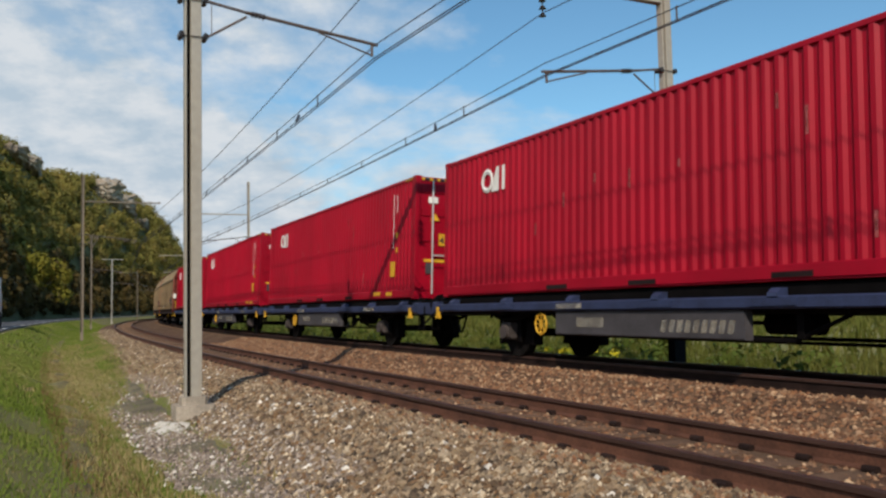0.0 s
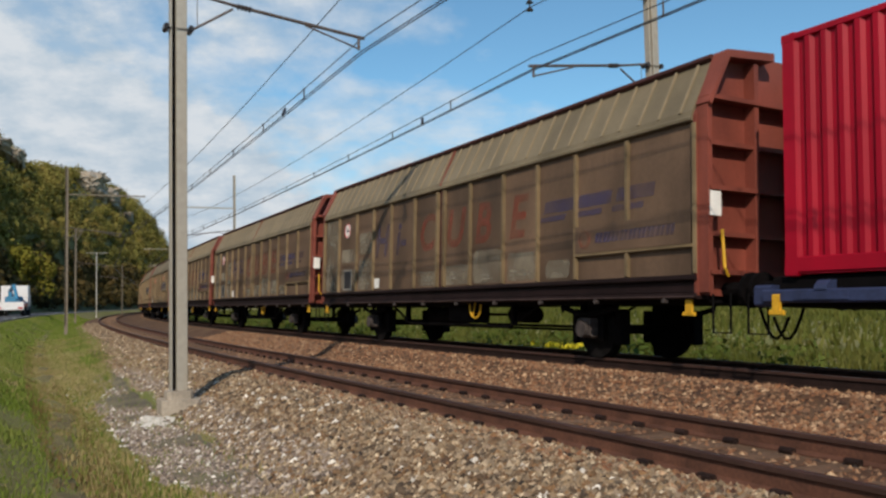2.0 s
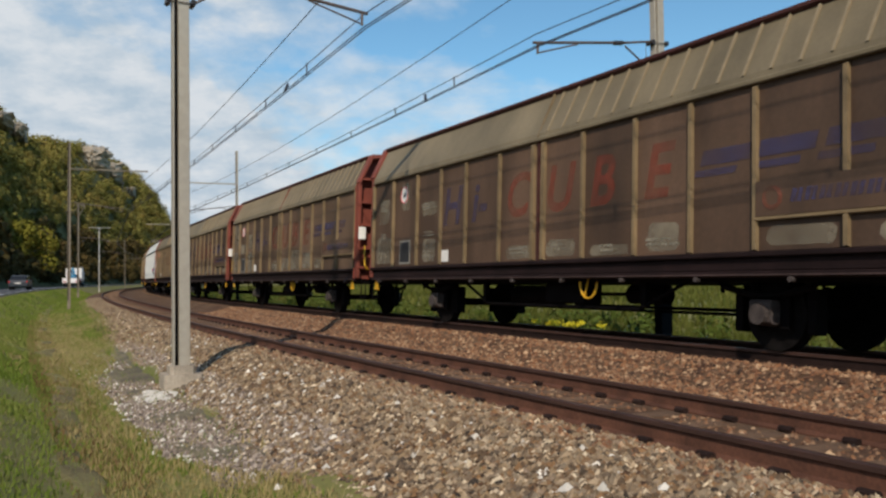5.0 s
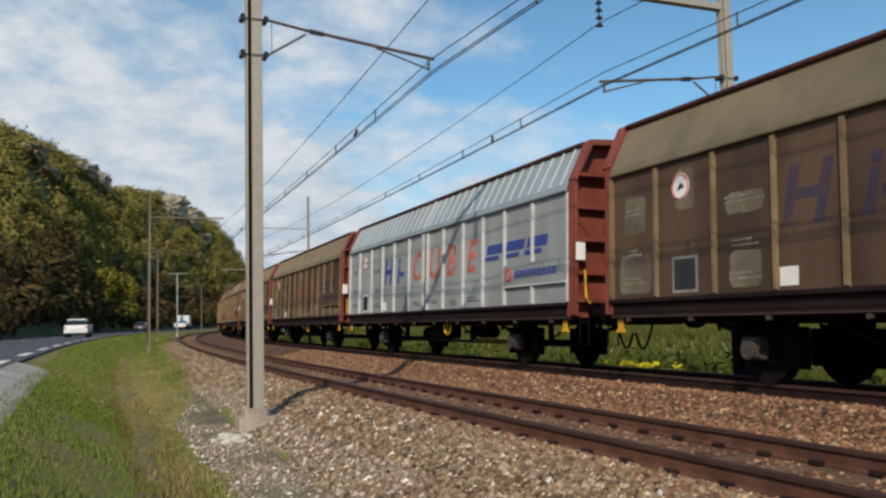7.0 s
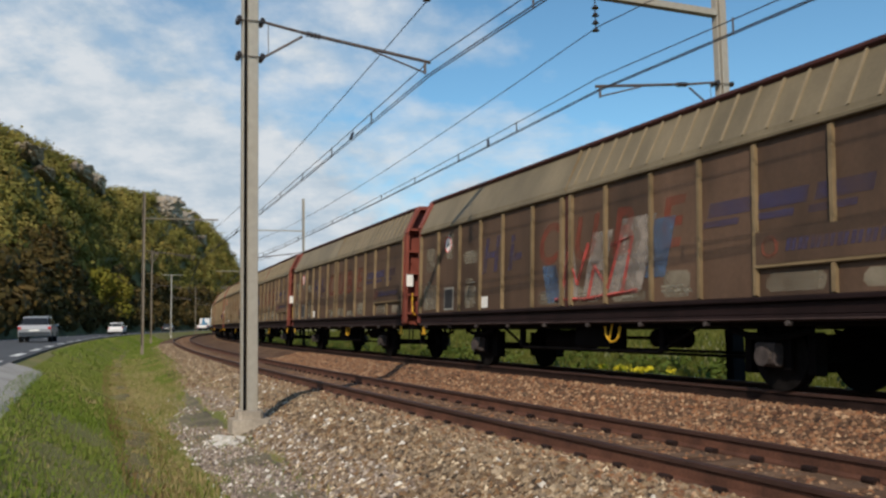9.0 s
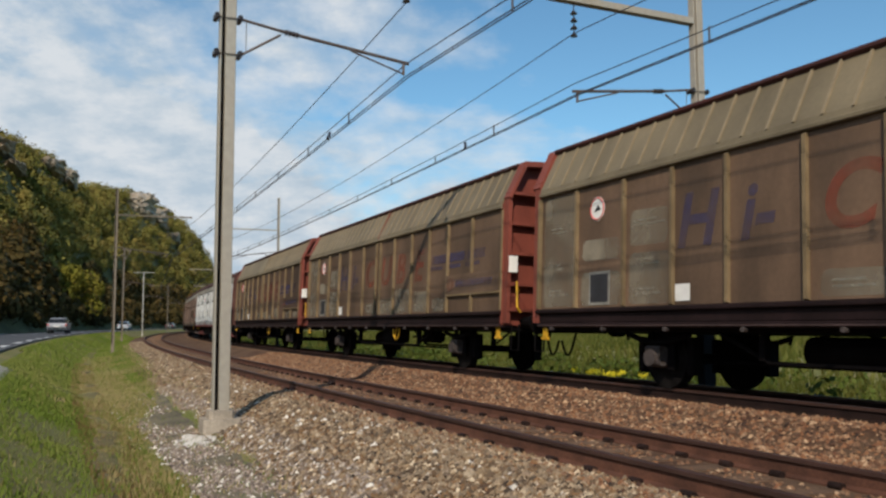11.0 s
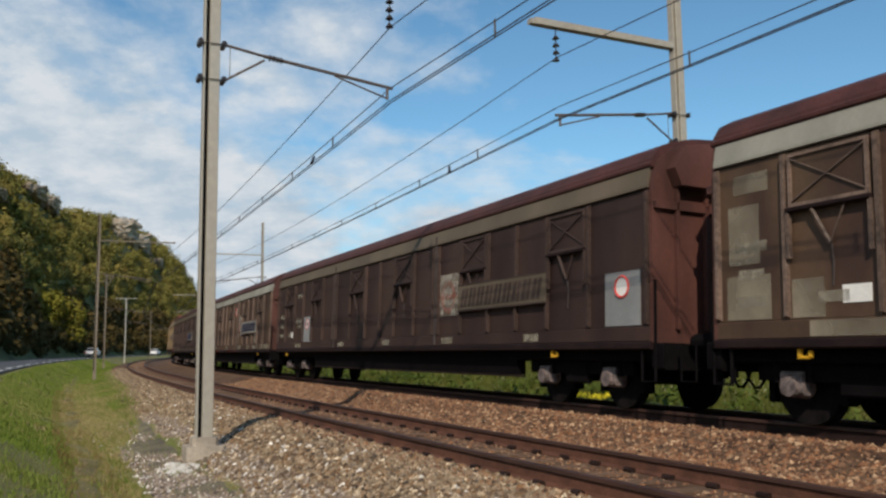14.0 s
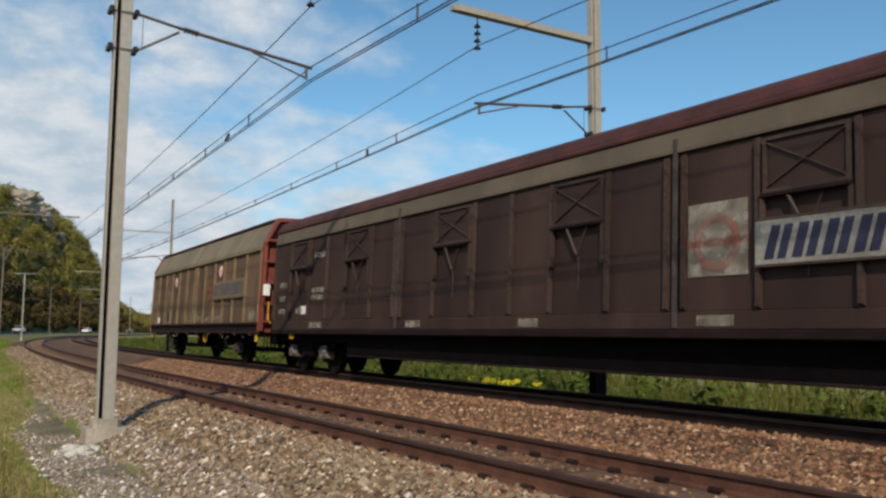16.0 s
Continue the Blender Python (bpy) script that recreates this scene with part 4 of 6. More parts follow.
    if arms == "over":
        bells = Shape().tube((0, y(3.05), z(HIGH)), (0, y(3.05), z(6.72)), 0.012)
        for k in range(4):
            bells.tube((0, y(3.05), z(7.22 - k * 0.15)), (0, y(3.05), z(7.16 - k * 0.15)), 0.035, 8, 0.075)
        part("feeder_insulator", bells, M["insul"], th, "string of dark glass insulator bells")
    return th


def upright(x0, x1, y0, y1, z0, z1, c=0.008):
    """An upright bar with cut edges."""
    p = [(x0 + c, y0), (x1 - c, y0), (x1, y0 + c), (x1, y1 - c), (x1 - c, y1), (x0 + c, y1), (x0, y1 - c), (x0, y0 + c)]
    vs = [(*q, z0) for q in p] + [(*q, z1) for q in p]
    return Shape().add(vs, [(i, (i + 1) % 8, 8 + (i + 1) % 8, 8 + i) for i in range(8)] + [tuple(reversed(range(8))), tuple(range(8, 16))])


LEFT_LAT = [-2.7, -2.65, -2.95, -3.4, -4.0, -4.4, -4.4, -4.4]
for s, l in zip(SPANS, LEFT_LAT):
    arms = {97.5: "short", 140.0: "both", 182.0: "back"}.get(s, "over")
    mast(s, l, 1, -0.28 if s < 30 else -0.05, 9.6, 1.0 if s < 30 else 0.75, arms, None if s < 30 else M["mast_pale"] if s == 140.0 else M["mast_brown"])
    mast(s + 0.3, GAP + 2.75, -1, -0.3, 9.6, 1.0 if s < 30 else 0.6)


def wires(lat, z_contact, z_feed, label):
    for i in range(len(SPANS) - 1):
        a, b = SPANS[i], SPANS[i + 1]
        n = 12
        pt = lambda k, z, sag, dl=0.0: on(a, lat + dl, z).lerp(on(b, lat + dl, z), k / n) - Vector((0, 0, sag * 4 * (k / n) * (1 - k / n)))
        th = tagged(new("overhead_wires"), label, "wires", "overhead line")
        for dl in (-0.03, 0.03):
            part("contact_wire", Shape().path([pt(k, z_contact, 0.10, dl) for k in range(n + 1)], 0.011, 5), M["wire"], th)
        part("carrier_wire", Shape().path([pt(k, z_contact + 0.24, 0.20) for k in range(n + 1)], 0.010, 5), M["wire"], th)
        part("feeder_wire", Shape().path([pt(k, z_feed, 0.42) for k in range(n + 1)], 0.010, 5), M["wire"], th)
        for k in range(1, n):
            p, q = pt(k, z_contact + 0.27, 0.20), pt(k, z_contact - 0.02, 0.10)
            part("dropper", Shape().tube(p, q, 0.016, 5), M["wire"], th)
        if i == 1:
            c = pt(1.45, z_contact + 0.05, 0.07)
            part("junction", Shape().tube(c - Vector((0, 0.15, 0.08)), c + Vector((0, 0.15, 0.12)), 0.035, 6), M["insul"], th)


wires(0.42, 5.38, 6.72, "overhead wires above the near track")
wires(GAP - 0.48, 5.44, 6.66, "overhead wires above the far track")

# ---- the train ----
FACE = Matrix(((-1, 0, 0, 0), (0, 0, 1, 0), (0, 1, 0, 0), (0, 0, 0, 1)))


def on_side(x, y, z):
    """Lettering on the camera's side of a wagon: reads from the far end to the near one."""
    return Matrix.Translation((x, y, z)) @ FACE


def plate(name, parent, material, x, z, w, h, y, t=0.006, label="", slant=0.0):
    """A thin marking or sign, its corner nearest the far end at x, its foot at z."""
    s = slant * h
    v = [(x, y, z), (x - w, y, z), (x - w - s, y, z + h), (x - s, y, z + h)]
    v += [(a, b + t, c) for a, b, c in v]
    sh_ = Shape().add(v, [(0, 1, 2, 3), (7, 6, 5, 4), (0, 4, 5, 1), (1, 5, 6, 2), (2, 6, 7, 3), (3, 7, 4, 0)])
    return part(name, sh_, material, parent, label)


WHEEL = Shape()
for sy in (-0.75, 0.75):
    WHEEL.tube((0, sy - 0.065, 0.46), (0, sy + 0.065, 0.46), 0.46, 28)
    k_ = 1 if sy > 0 else -1
    WHEEL.tube((0, sy - k_ * 0.085, 0.46), (0, sy - k_ * 0.055, 0.46), 0.49, 28)
    WHEEL.tube((0, sy + k_ * 0.06, 0.46), (0, sy + k_ * 0.12, 0.46), 0.14, 14)
WHEEL.tube((0, -0.75, 0.46), (0, 0.75, 0.46), 0.08, 10)
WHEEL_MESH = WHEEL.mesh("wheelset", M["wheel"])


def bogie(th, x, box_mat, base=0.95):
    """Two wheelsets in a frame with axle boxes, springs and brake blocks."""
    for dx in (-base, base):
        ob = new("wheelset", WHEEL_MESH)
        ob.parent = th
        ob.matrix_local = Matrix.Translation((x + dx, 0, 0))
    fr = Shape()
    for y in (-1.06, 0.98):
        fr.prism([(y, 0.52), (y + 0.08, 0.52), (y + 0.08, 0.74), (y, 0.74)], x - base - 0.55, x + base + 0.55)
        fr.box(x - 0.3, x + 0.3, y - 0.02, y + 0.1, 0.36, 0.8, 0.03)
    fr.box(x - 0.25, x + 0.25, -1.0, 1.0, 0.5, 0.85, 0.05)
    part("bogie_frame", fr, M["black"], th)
    for dx in (-base, base):
        for y in (-1, 1):
            b = Shape().tube((x + dx, y * 0.86, 0.46), (x + dx, y * 1.18, 0.46), 0.15, 12, 0.12)
            b.box(x + dx - 0.16, x + dx + 0.16, min(y * 0.95, y * 1.12), max(y * 0.95, y * 1.12), 0.36, 0.64, 0.03)
            part("axle_box", b, box_mat, th)
            for e in (-0.24, 0.24):
                part("spring", Shape().tube((x + dx + e, y * 1.05, 0.5), (x + dx + e, y * 1.05, 0.74), 0.055, 8), M["black"], th)
    for dx in (-base - 0.52, -base + 0.52, base - 0.52, base + 0.52):
        part("brake_block", Shape().box(x + dx - 0.05, x + dx + 0.05, 0.66, 0.86, 0.25, 0.75, 0.02), M["black"], th)


def axle(th, x, box_mat):
    """One wheelset of a two-axle wagon, with guards, axle boxes and leaf springs."""
    ob = new("wheelset", WHEEL_MESH)
    ob.parent = th
    ob.matrix_local = Matrix.Translation((x, 0, 0))
    for y in (-1, 1):
        y0, y1 = sorted((y * 0.90, y * 0.94))
        for e in (-1, 1):
            xa, xb = sorted((x + e * 0.17, x + e * 0.30))
            part("axle_guard", Shape().box(xa, xb, y0, y1, 0.28, 0.95, 0.008), M["black"], th)
        b = Shape().tube((x, y * 0.86, 0.46), (x, y * 1.16, 0.46), 0.16, 12, 0.13)
        b.box(x - 0.17, x + 0.17, min(y * 0.95, y * 1.10), max(y * 0.95, y * 1.10), 0.34, 0.64, 0.03)
        part("axle_box", b, box_mat, th)
        sp = [(x + k * 0.14, y * 1.0, 0.80 - 0.11 * math.cos(k * 0.33)) for k in range(-5, 6)]
        part("leaf_spring", Shape().path(sp, 0.045, 6), M["black"], th)
        for e in (-1, 1):
            part("spring_shackle", Shape().tube((x + e * 0.70, y * 1.0, 0.72), (x + e * 0.78, y * 1.0, 0.96), 0.025, 6), M["black"], th)
        for e in (-0.56, 0.56):
            part("brake_block", Shape().box(x + e - 0.06, x + e + 0.06, min(y * 0.66, y * 0.86), max(y * 0.66, y * 0.86), 0.22, 0.78, 0.02), M["black"], th)


def ends(th, half, zb=1.02):
    """Buffers, couplings and hoses at both ends."""
    for e in (-1, 1):
        for y in (-0.875, 0.875):
            b = Shape().tube((e * (half - 0.62), y, zb), (e * (half - 0.2), y, zb), 0.11, 10)
            b.tube((e * (half - 0.06), y, zb), (e * half, y, zb), 0.23, 16)
            b.tube((e * (half - 0.3), y, zb), (e * (half - 0.06), y, zb), 0.075, 10)
            part("buffer", b, M["black"], th)
        part("coupling", Shape().box(min(e * (half - 0.5), e * half), max(e * (half - 0.5), e * half), -0.08, 0.08, zb - 0.14, zb - 0.02, 0.02), M["black"], th)
        hose = [(e * (half - 0.5 + 0.5 * k / 6), 0.45, zb - 0.12 - 0.5 * math.sin(math.pi * k / 7)) for k in range(7)]
        part("brake_hose", Shape().path(hose, 0.022), M["black"], th)
        st = Shape().path([(e * (half - 0.55), 1.2, zb - 0.05), (e * (half - 0.55), 1.2, zb - 0.55), (e * (half - 0.25), 1.2, zb - 0.55), (e * (half - 0.25), 1.2, zb - 0.05)], 0.016)
        part("step", st, M["black"], th)


def blocks(th, material, x, z, w, h, y, count):
    """A name in plain slanting strokes, in place of its letters: x is the end farther along the line."""
    step = w / count
    for k in range(count):
        plate("name_block", th, material, x - k * step, z, step * 0.34, h, y, 0.005, slant=0.28)
        plate("name_block", th, material, x - k * step - step * 0.48, z, step * 0.30, h, y, 0.005, slant=0.28)


def hicube(look_, style="a", patch=None):
    """A bogie sliding-wall van: two ribbed wall sections a side under a sloping upper sheet."""
    brown, named, sprayed = look_ == "brown", style == "t", style == "g"
    wall, top, rib = (M["brown"] if style in "at" else M["brown_red"], M["brown_top"], M["rib_brown"]) if brown else (M["silver"], M["silver_top"], M["silver_rib"])
    th = new("sliding_wall_van")
    tagged(th, "dirty brown ribbed sliding-wall van with faded lettering" if brown else "clean silver ribbed sliding-wall van with bright lettering", "freight wagon", "vans of the train")
    hl = 7.25
    edge = [7.25, 6.1, 4.81, 3.68, 2.6, 1.32, 0.05, -1.21, -2.45, -3.57, -4.66, -5.91, -7.25]
    core = [(-1.33, 1.18), (1.33, 1.18), (1.33, 3.30), (1.02, 4.08), (0.5, 4.2), (-0.5, 4.2), (-1.02, 4.08), (-1.33, 3.36)]
    part("body", Shape().prism(core, -hl, hl), M["sill"], th)
    for i in range(12):
        part("panel", Shape().box(edge[i + 1] + 0.02, edge[i] - 0.02, 1.335, 1.365, 1.22, 3.25, 0.006), wall, th)
    for i in range(13):
        x = edge[i]
        for dx in ((-0.16, 0.15) if i == 6 else (-0.03,) if i == 12 else (0.03,) if i == 0 else (0,)):
            w = 0.045 if i == 6 else 0.028
            part("rib", Shape().prism([(1.34, 1.215), (1.425, 1.24), (1.425, 3.22), (1.34, 3.26)], x + dx - w, x + dx + w), rib, th)
    part("seam_guide", Shape().box(0.015, 0.075, 1.37, 1.40, 1.215, 3.31), M["oxide"], th)
    part("seam_strap", Shape().prism([(1.40, 3.34), (1.435, 3.34), (1.095, 4.13), (1.06, 4.13)], 0.02, 0.07), M["endred"] if style == "a" else rib, th)
    # upper sheet with its small slanting ribs
    for a, b in ((0.06, hl), (-hl, 0.03)):
        part("upper_sheet", Shape().prism([(1.335, 3.32), (1.42, 3.32), (1.405, 3.40), (1.05, 4.13), (1.0, 4.11)], a, b), top, th)
    rm = Shape().prism([(1.38, 3.39), (1.425, 3.40), (1.085, 4.12), (1.05, 4.12)], -0.018, 0.018).mesh("sheet_rib", M["sheet_rib"] if brown else rib)
    for k in range(34):
        x = hl - 0.25 - k * 0.425
        if named or abs(x - 0.05) < 0.12 or (x > 0 and style in ("b", "g")):
            continue
        ob = new("sheet_rib", rm)
        ob.parent = th
        ob.matrix_local = Matrix.Translation((x, 0, 0))
    part("top_rail", Shape().box(-hl, hl, 1.335, 1.44, 3.255, 3.325, 0.015), top, th)
    part("back_wall", Shape().prism([(-1.40, 1.25), (-1.335, 1.25), (-1.335, 3.30), (-1.0, 4.1), (-1.06, 4.13), (-1.40, 3.33)], -hl, hl), wall, th)
    part("roof", Shape().prism([(-1.06, 4.10), (1.06, 4.10), (1.10, 4.15), (0.95, 4.2), (0.5, 4.27), (-0.5, 4.27), (-0.95, 4.2), (-1.10, 4.15)], -hl - 0.02, hl + 0.02), M["oxide"], th)
    part("eave", Shape().box(-hl - 0.03, hl + 0.03, 0.98, 1.115, 4.125, 4.20, 0.02), M["oxide"], th)
    if patch is not None:
        part("repair_sheet", Shape().prism([(1.408, 3.40), (1.433, 3.40), (1.10, 4.13), (1.07, 4.12)], patch - 1.75, patch), M["silver_top"], th, "pale repaired sheet")
    for e in (-1, 1):
        pr = [(-1.40, 0.95), (1.40, 0.95), (1.40, 3.33), (1.06, 4.14), (0.5, 4.26), (-0.5, 4.26), (-1.06, 4.14), (-1.40, 3.33)]
        x0, x1 = sorted((e * (hl + 0.003), e * (hl + 0.06)))
        end = part("end_wall", Shape().prism(pr, x0, x1), M["endred"], th, "red-brown end wall")
        for z, d in ((1.25, 0.22), (1.75, 0.17), (2.35, 0.22), (2.95, 0.17), (3.55, 0.22)):
            xa, xb = sorted((e * (hl + 0.05), e * (hl + 0.05 + d)))
            part("end_rib", Shape().box(xa, xb, -1.36, 1.36, z - 0.03, z + 0.03, 0.01), M["endred"], end)
        for y in (-1.38, -0.45, 0.45, 1.3):
            xa, xb = sorted((e * (hl + 0.05), e * (hl + 0.24)))
            part("end_post", Shape().box(xa, xb, y, y + 0.08, 0.98, 3.45 if abs(y) > 1 else 4.1, 0.01), M["endred"], end)
        xa, xb = sorted((e * (hl + 0.05), e * (hl + 0.3)))
        part("end_visor", Shape().prism([(0.2, 4.16), (1.02, 4.10), (1.36, 3.42), (1.40, 3.46), (1.06, 4.2), (0.2, 4.27)], xa, xb), M["endred"], end)
        part("end_label", Shape().box(min(e * (hl + 0.25), e * (hl + 0.26)), max(e * (hl + 0.25), e * (hl + 0.26)), 1.17, 1.36, 1.98, 2.30), M["white"], end, "white label plate")
        part("hook", Shape().path([(e * (hl + 0.3), 1.2, 1.8), (e * (hl + 0.34), 1.2, 1.3), (e * (hl + 0.3), 1.1, 1.2)], 0.022), M["yellow"], end, "yellow hanging hook")
    part("sill", Shape().box(-hl - 0.05, hl + 0.05, 1.20, 1.45, 1.145, 1.215, 0.015), M["sill"], th)
    part("sill_web", Shape().box(-hl - 0.04, hl + 0.04, 1.18, 1.385, 0.985, 1.143, 0.01), M["sill"], th)
    part("lower_sill", Shape().box(-hl - 0.05, hl + 0.05, 1.18, 1.41, 0.905, 0.983, 0.015), M["sill"], th)
    part("sill_edge", Shape().box(-hl, hl, 1.41, 1.425, 0.925, 0.945), M["sill_lip"], th)
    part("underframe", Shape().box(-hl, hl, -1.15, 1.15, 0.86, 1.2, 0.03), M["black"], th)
    under(th, (-4.47, 4.47), 7.93, M["axle"], True)
    for k in range(10):
        part("roller", Shape().tube((6.8 - k * 1.5, 1.36, 0.88), (6.8 - k * 1.5, 1.44, 0.88), 0.035, 8), M["axle"], th)
    handle = [(-1.2 + 0.22 * math.cos(a), 1.25, 0.86 + 0.26 * math.sin(a)) for a in np.linspace(math.pi, 2 * math.pi, 9)]
    part("brake_handle", Shape().path([tuple(map(float, q)) for q in handle], 0.02).tube((-1.2, 1.25, 0.9), (-1.1, 1.25, 0.62), 0.015), M["yellow"], th, "yellow brake handle")
    for e in (-1, 1):
        part("lashing_eye", Shape().box(e * 7.1 - 0.06, e * 7.1 + 0.06, 1.33, 1.36, 0.70, 0.90, 0.012).box(e * 7.1 - 0.11, e * 7.1 + 0.11, 1.33, 1.36, 0.68, 0.73, 0.01), M["yellow"], th, "yellow anchor-shaped lashing eye")
    # markings
    cx = lambda i: (edge[i - 1] + edge[i]) / 2
    yb = 1.367
    # places cleaned round the inscriptions: bay, foot, height, share of the bay's width
    washes = {"a": ((1, 1.26, 1.95, 0.92), (2, 1.26, 0.55, 0.9), (2, 2.0, 0.35, 0.85), (3, 1.26, 0.78, 0.9), (3, 2.15, 0.55, 0.86), (6, 1.26, 0.32, 0.8), (7, 1.26, 0.40, 0.9), (8, 1.27, 0.62, 0.94), (9, 1.27, 0.5, 0.9), (10, 1.28, 0.3, 0.7)),
              "b": ((1, 1.30, 0.62, 0.8), (1, 2.25, 0.6, 0.55), (2, 2.5, 0.62, 0.36), (3, 1.3, 0.5, 0.6), (3, 2.3, 0.3, 0.7), (6, 1.27, 0.24, 0.75), (7, 1.28, 0.28, 0.7), (8, 1.26, 0.16, 0.8), (9, 1.28, 0.40, 0.62), (11, 1.28, 0.24, 0.85), (12, 1.28, 0.22, 0.5)),
              "t": ((1, 1.9, 0.5, 0.5), (3, 2.3, 0.2, 0.6), (6, 1.27, 0.26, 0.7), (7, 1.30, 0.24, 0.6), (8, 1.29, 0.12, 0.85), (9, 1.29, 0.14, 0.6), (12, 1.27, 0.3, 0.5))}
    for i, z, h, share in () if not brown else washes[style if style in "at" else "b"]:
        w = (edge[i - 1] - edge[i] - 0.1) * share
        c_ = min(0.07, h * 0.3)
        o = [(-w / 2 + c_, 0), (w / 2 - c_, 0), (w / 2, c_), (w / 2 - 0.02, h - c_), (w / 2 - c_ - 0.03, h), (-w / 2 + c_, h - 0.015), (-w / 2, h - c_), (-w / 2 + 0.015, c_)]
        part("cleaned_patch", Shape().add([(cx(i) + a, yb - 0.001, z + b) for a, b in o], [tuple(range(8))]), M["wash"], th, "paler patch wiped clean")
    sg, pl, lb = (4, 3, 2) if named else (2, 2, 4)
    sx = cx(sg) + (0.07 if named else 0.09)
    part("round_sign", Shape().tube((sx, yb, 2.85), (sx, yb + 0.006, 2.85), 0.2, 24), M["white"], th, "white round sign")
    part("sign_ring", Shape().ring((sx, yb + 0.008, 2.85), 0.18, 0.012, 20), M["redmark"], th)
    part("sign_mark", Shape().add([(sx + 0.08, yb + 0.009, 2.79), (sx - 0.10, yb + 0.009, 2.83), (sx - 0.02, yb + 0.009, 2.92)], [(0, 2, 1)]), M["darkplate"], th)
    px = cx(pl) + (0.29 if not named else 0.24)
    plate("plate_frame", th, M["white"] if brown is False else M["board_pale"], px, 1.27, 0.56 if not named else 0.48, 0.54, yb)
    plate("dark_plate", th, M["darkplate"], px - 0.045, 1.315, 0.47 if not named else 0.39, 0.45, yb + 0.007)
    plate("paper_label", th, M["white"], edge[lb - 1] - 0.04, 1.28, 0.3, 0.24, yb)
    for bars in ((1, 2.55, 0.5), (1, 1.9, 0.35), (3, 2.45, 0.75), (3, 1.85, 0.5), (1, 1.45, 0.6), (3, 1.4, 0.6), (6, 1.36, 0.6), (7, 1.38, 0.45), (9, 1.36, 0.7), (8, 1.32, 0.45)):
        for r_ in range(2):
            plate("marking_bar", th, M["dustbar"] if brown else M["axle_pale"], cx(bars[0]) + bars[2] / 2, bars[1] + r_ * 0.07, bars[2] * (1 - 0.25 * r_), 0.035, yb + 0.001, 0.003)
    blue, red = (M["blue_f"], M["red_f"]) if brown else (M["blue"], M["redpale"])
    if named:
        part("emblem_ring", Shape().ring((-1.92, yb + 0.006, 2.29), 0.30, 0.06, 20), M["red_f"], th, "faded red ring emblem")
        part("emblem_bar", Shape().box(-2.36, -1.48, yb, yb + 0.004, 2.24, 2.34), M["red_f"], th)
        part("round_sign", Shape().tube((-3.03, yb, 2.91), (-3.03, yb + 0.006, 2.91), 0.2, 24), M["white"], th, "white round sign")
        part("sign_ring", Shape().ring((-3.03, yb + 0.008, 2.91), 0.18, 0.012, 20), M["redmark"], th)
        part("sign_mark", Shape().add([(-2.93, yb + 0.009, 2.86), (-3.14, yb + 0.009, 2.90), (-3.04, yb + 0.009, 2.98)], [(0, 2, 1)]), M["darkplate"], th)
        part("board_frame", Shape().box(edge[11], edge[8], 1.365, 1.44, 1.98, 2.03).box(edge[11], edge[8], 1.365, 1.435, 2.53, 2.56), rib, th)
        plate("name_board", th, top, edge[8], 2.03, edge[8] - edge[11], 0.50, 1.428, 0.008)
        blocks(th, M["blue_f"], edge[8] - 0.10, 2.09, 3.2, 0.38, 1.437, 9)
    else:
        # a smooth board across the last two bays, with a ring and a small name in plain blocks
        part("lower_frame", Shape().box(edge[12], edge[10], 1.365, 1.432, 1.58, 1.63, 0.01), rib, th)
        plate("name_board", th, wall, edge[10] - 0.04, 1.63, edge[10] - edge[12] - 0.06, 0.42, 1.428, 0.008)
        part("logo_ring", Shape().ring((-4.95, 1.442, 1.84), 0.12, 0.025, 18), M["redmark"] if not brown else M["red_f"], th, "plain ring emblem")
        blocks(th, blue, -5.2, 1.77, 1.75, 0.15, 1.438, 9)
    for ch, x, m_ in () if named else (("H", 3.64, blue), ("i-", 2.42, blue), ("C", 1.16, red), ("U", -0.12, red), ("B", -1.32, red), ("E", -2.58, red)):
        lettering("lettering", ch, 1.06, m_, th, on_side(x, yb + 0.003, 2.05), slant=0.22)
    for k in range(0 if named else 3):
        plate("flag_bar", th, blue, -3.72 - k * 0.95, 2.36, 0.82, 0.20, yb + 0.002, slant=0.3)
        plate("flag_bar", th, blue, -3.62 - k * 0.95, 2.22, 0.7, 0.09, yb + 0.002, slant=0.3)
    if sprayed:
        bx = -0.75
        for k, (x, z, w, h, sl, m_) in enumerate(((0.9, 1.35, 0.5, 1.0, -0.2, "graf_pale"), (0.3, 1.32, 0.6, 1.15, 0.3, "graf_pale"), (-0.5, 1.4, 0.9, 1.2, 0.35, "graf_pale"), (1.5, 1.3, 0.5, 0.7, -0.3, "graf_blue"), (-1.5, 1.6, 0.5, 0.9, 0.3, "graf_blue"))):
            plate("spray_patch", th, M[m_], bx + x, z, w, h, yb + 0.001 * k, 0.002, slant=sl)
        for pts in (((1.0, 1.3), (0.75, 2.2), (0.45, 1.6), (0.1, 2.3)), ((0.1, 1.35), (-0.1, 1.9), (-0.5, 1.5), (-0.9, 2.35)), ((-0.9, 1.4), (-1.2, 2.3), (-0.6, 2.2)), ((1.2, 1.35), (0.2, 1.33), (-1.3, 1.42))):
            part("spray_stroke", Shape().path([(bx + x, yb + 0.004, z) for x, z in pts], 0.035, 4), M["graf_red"], th)
    return th


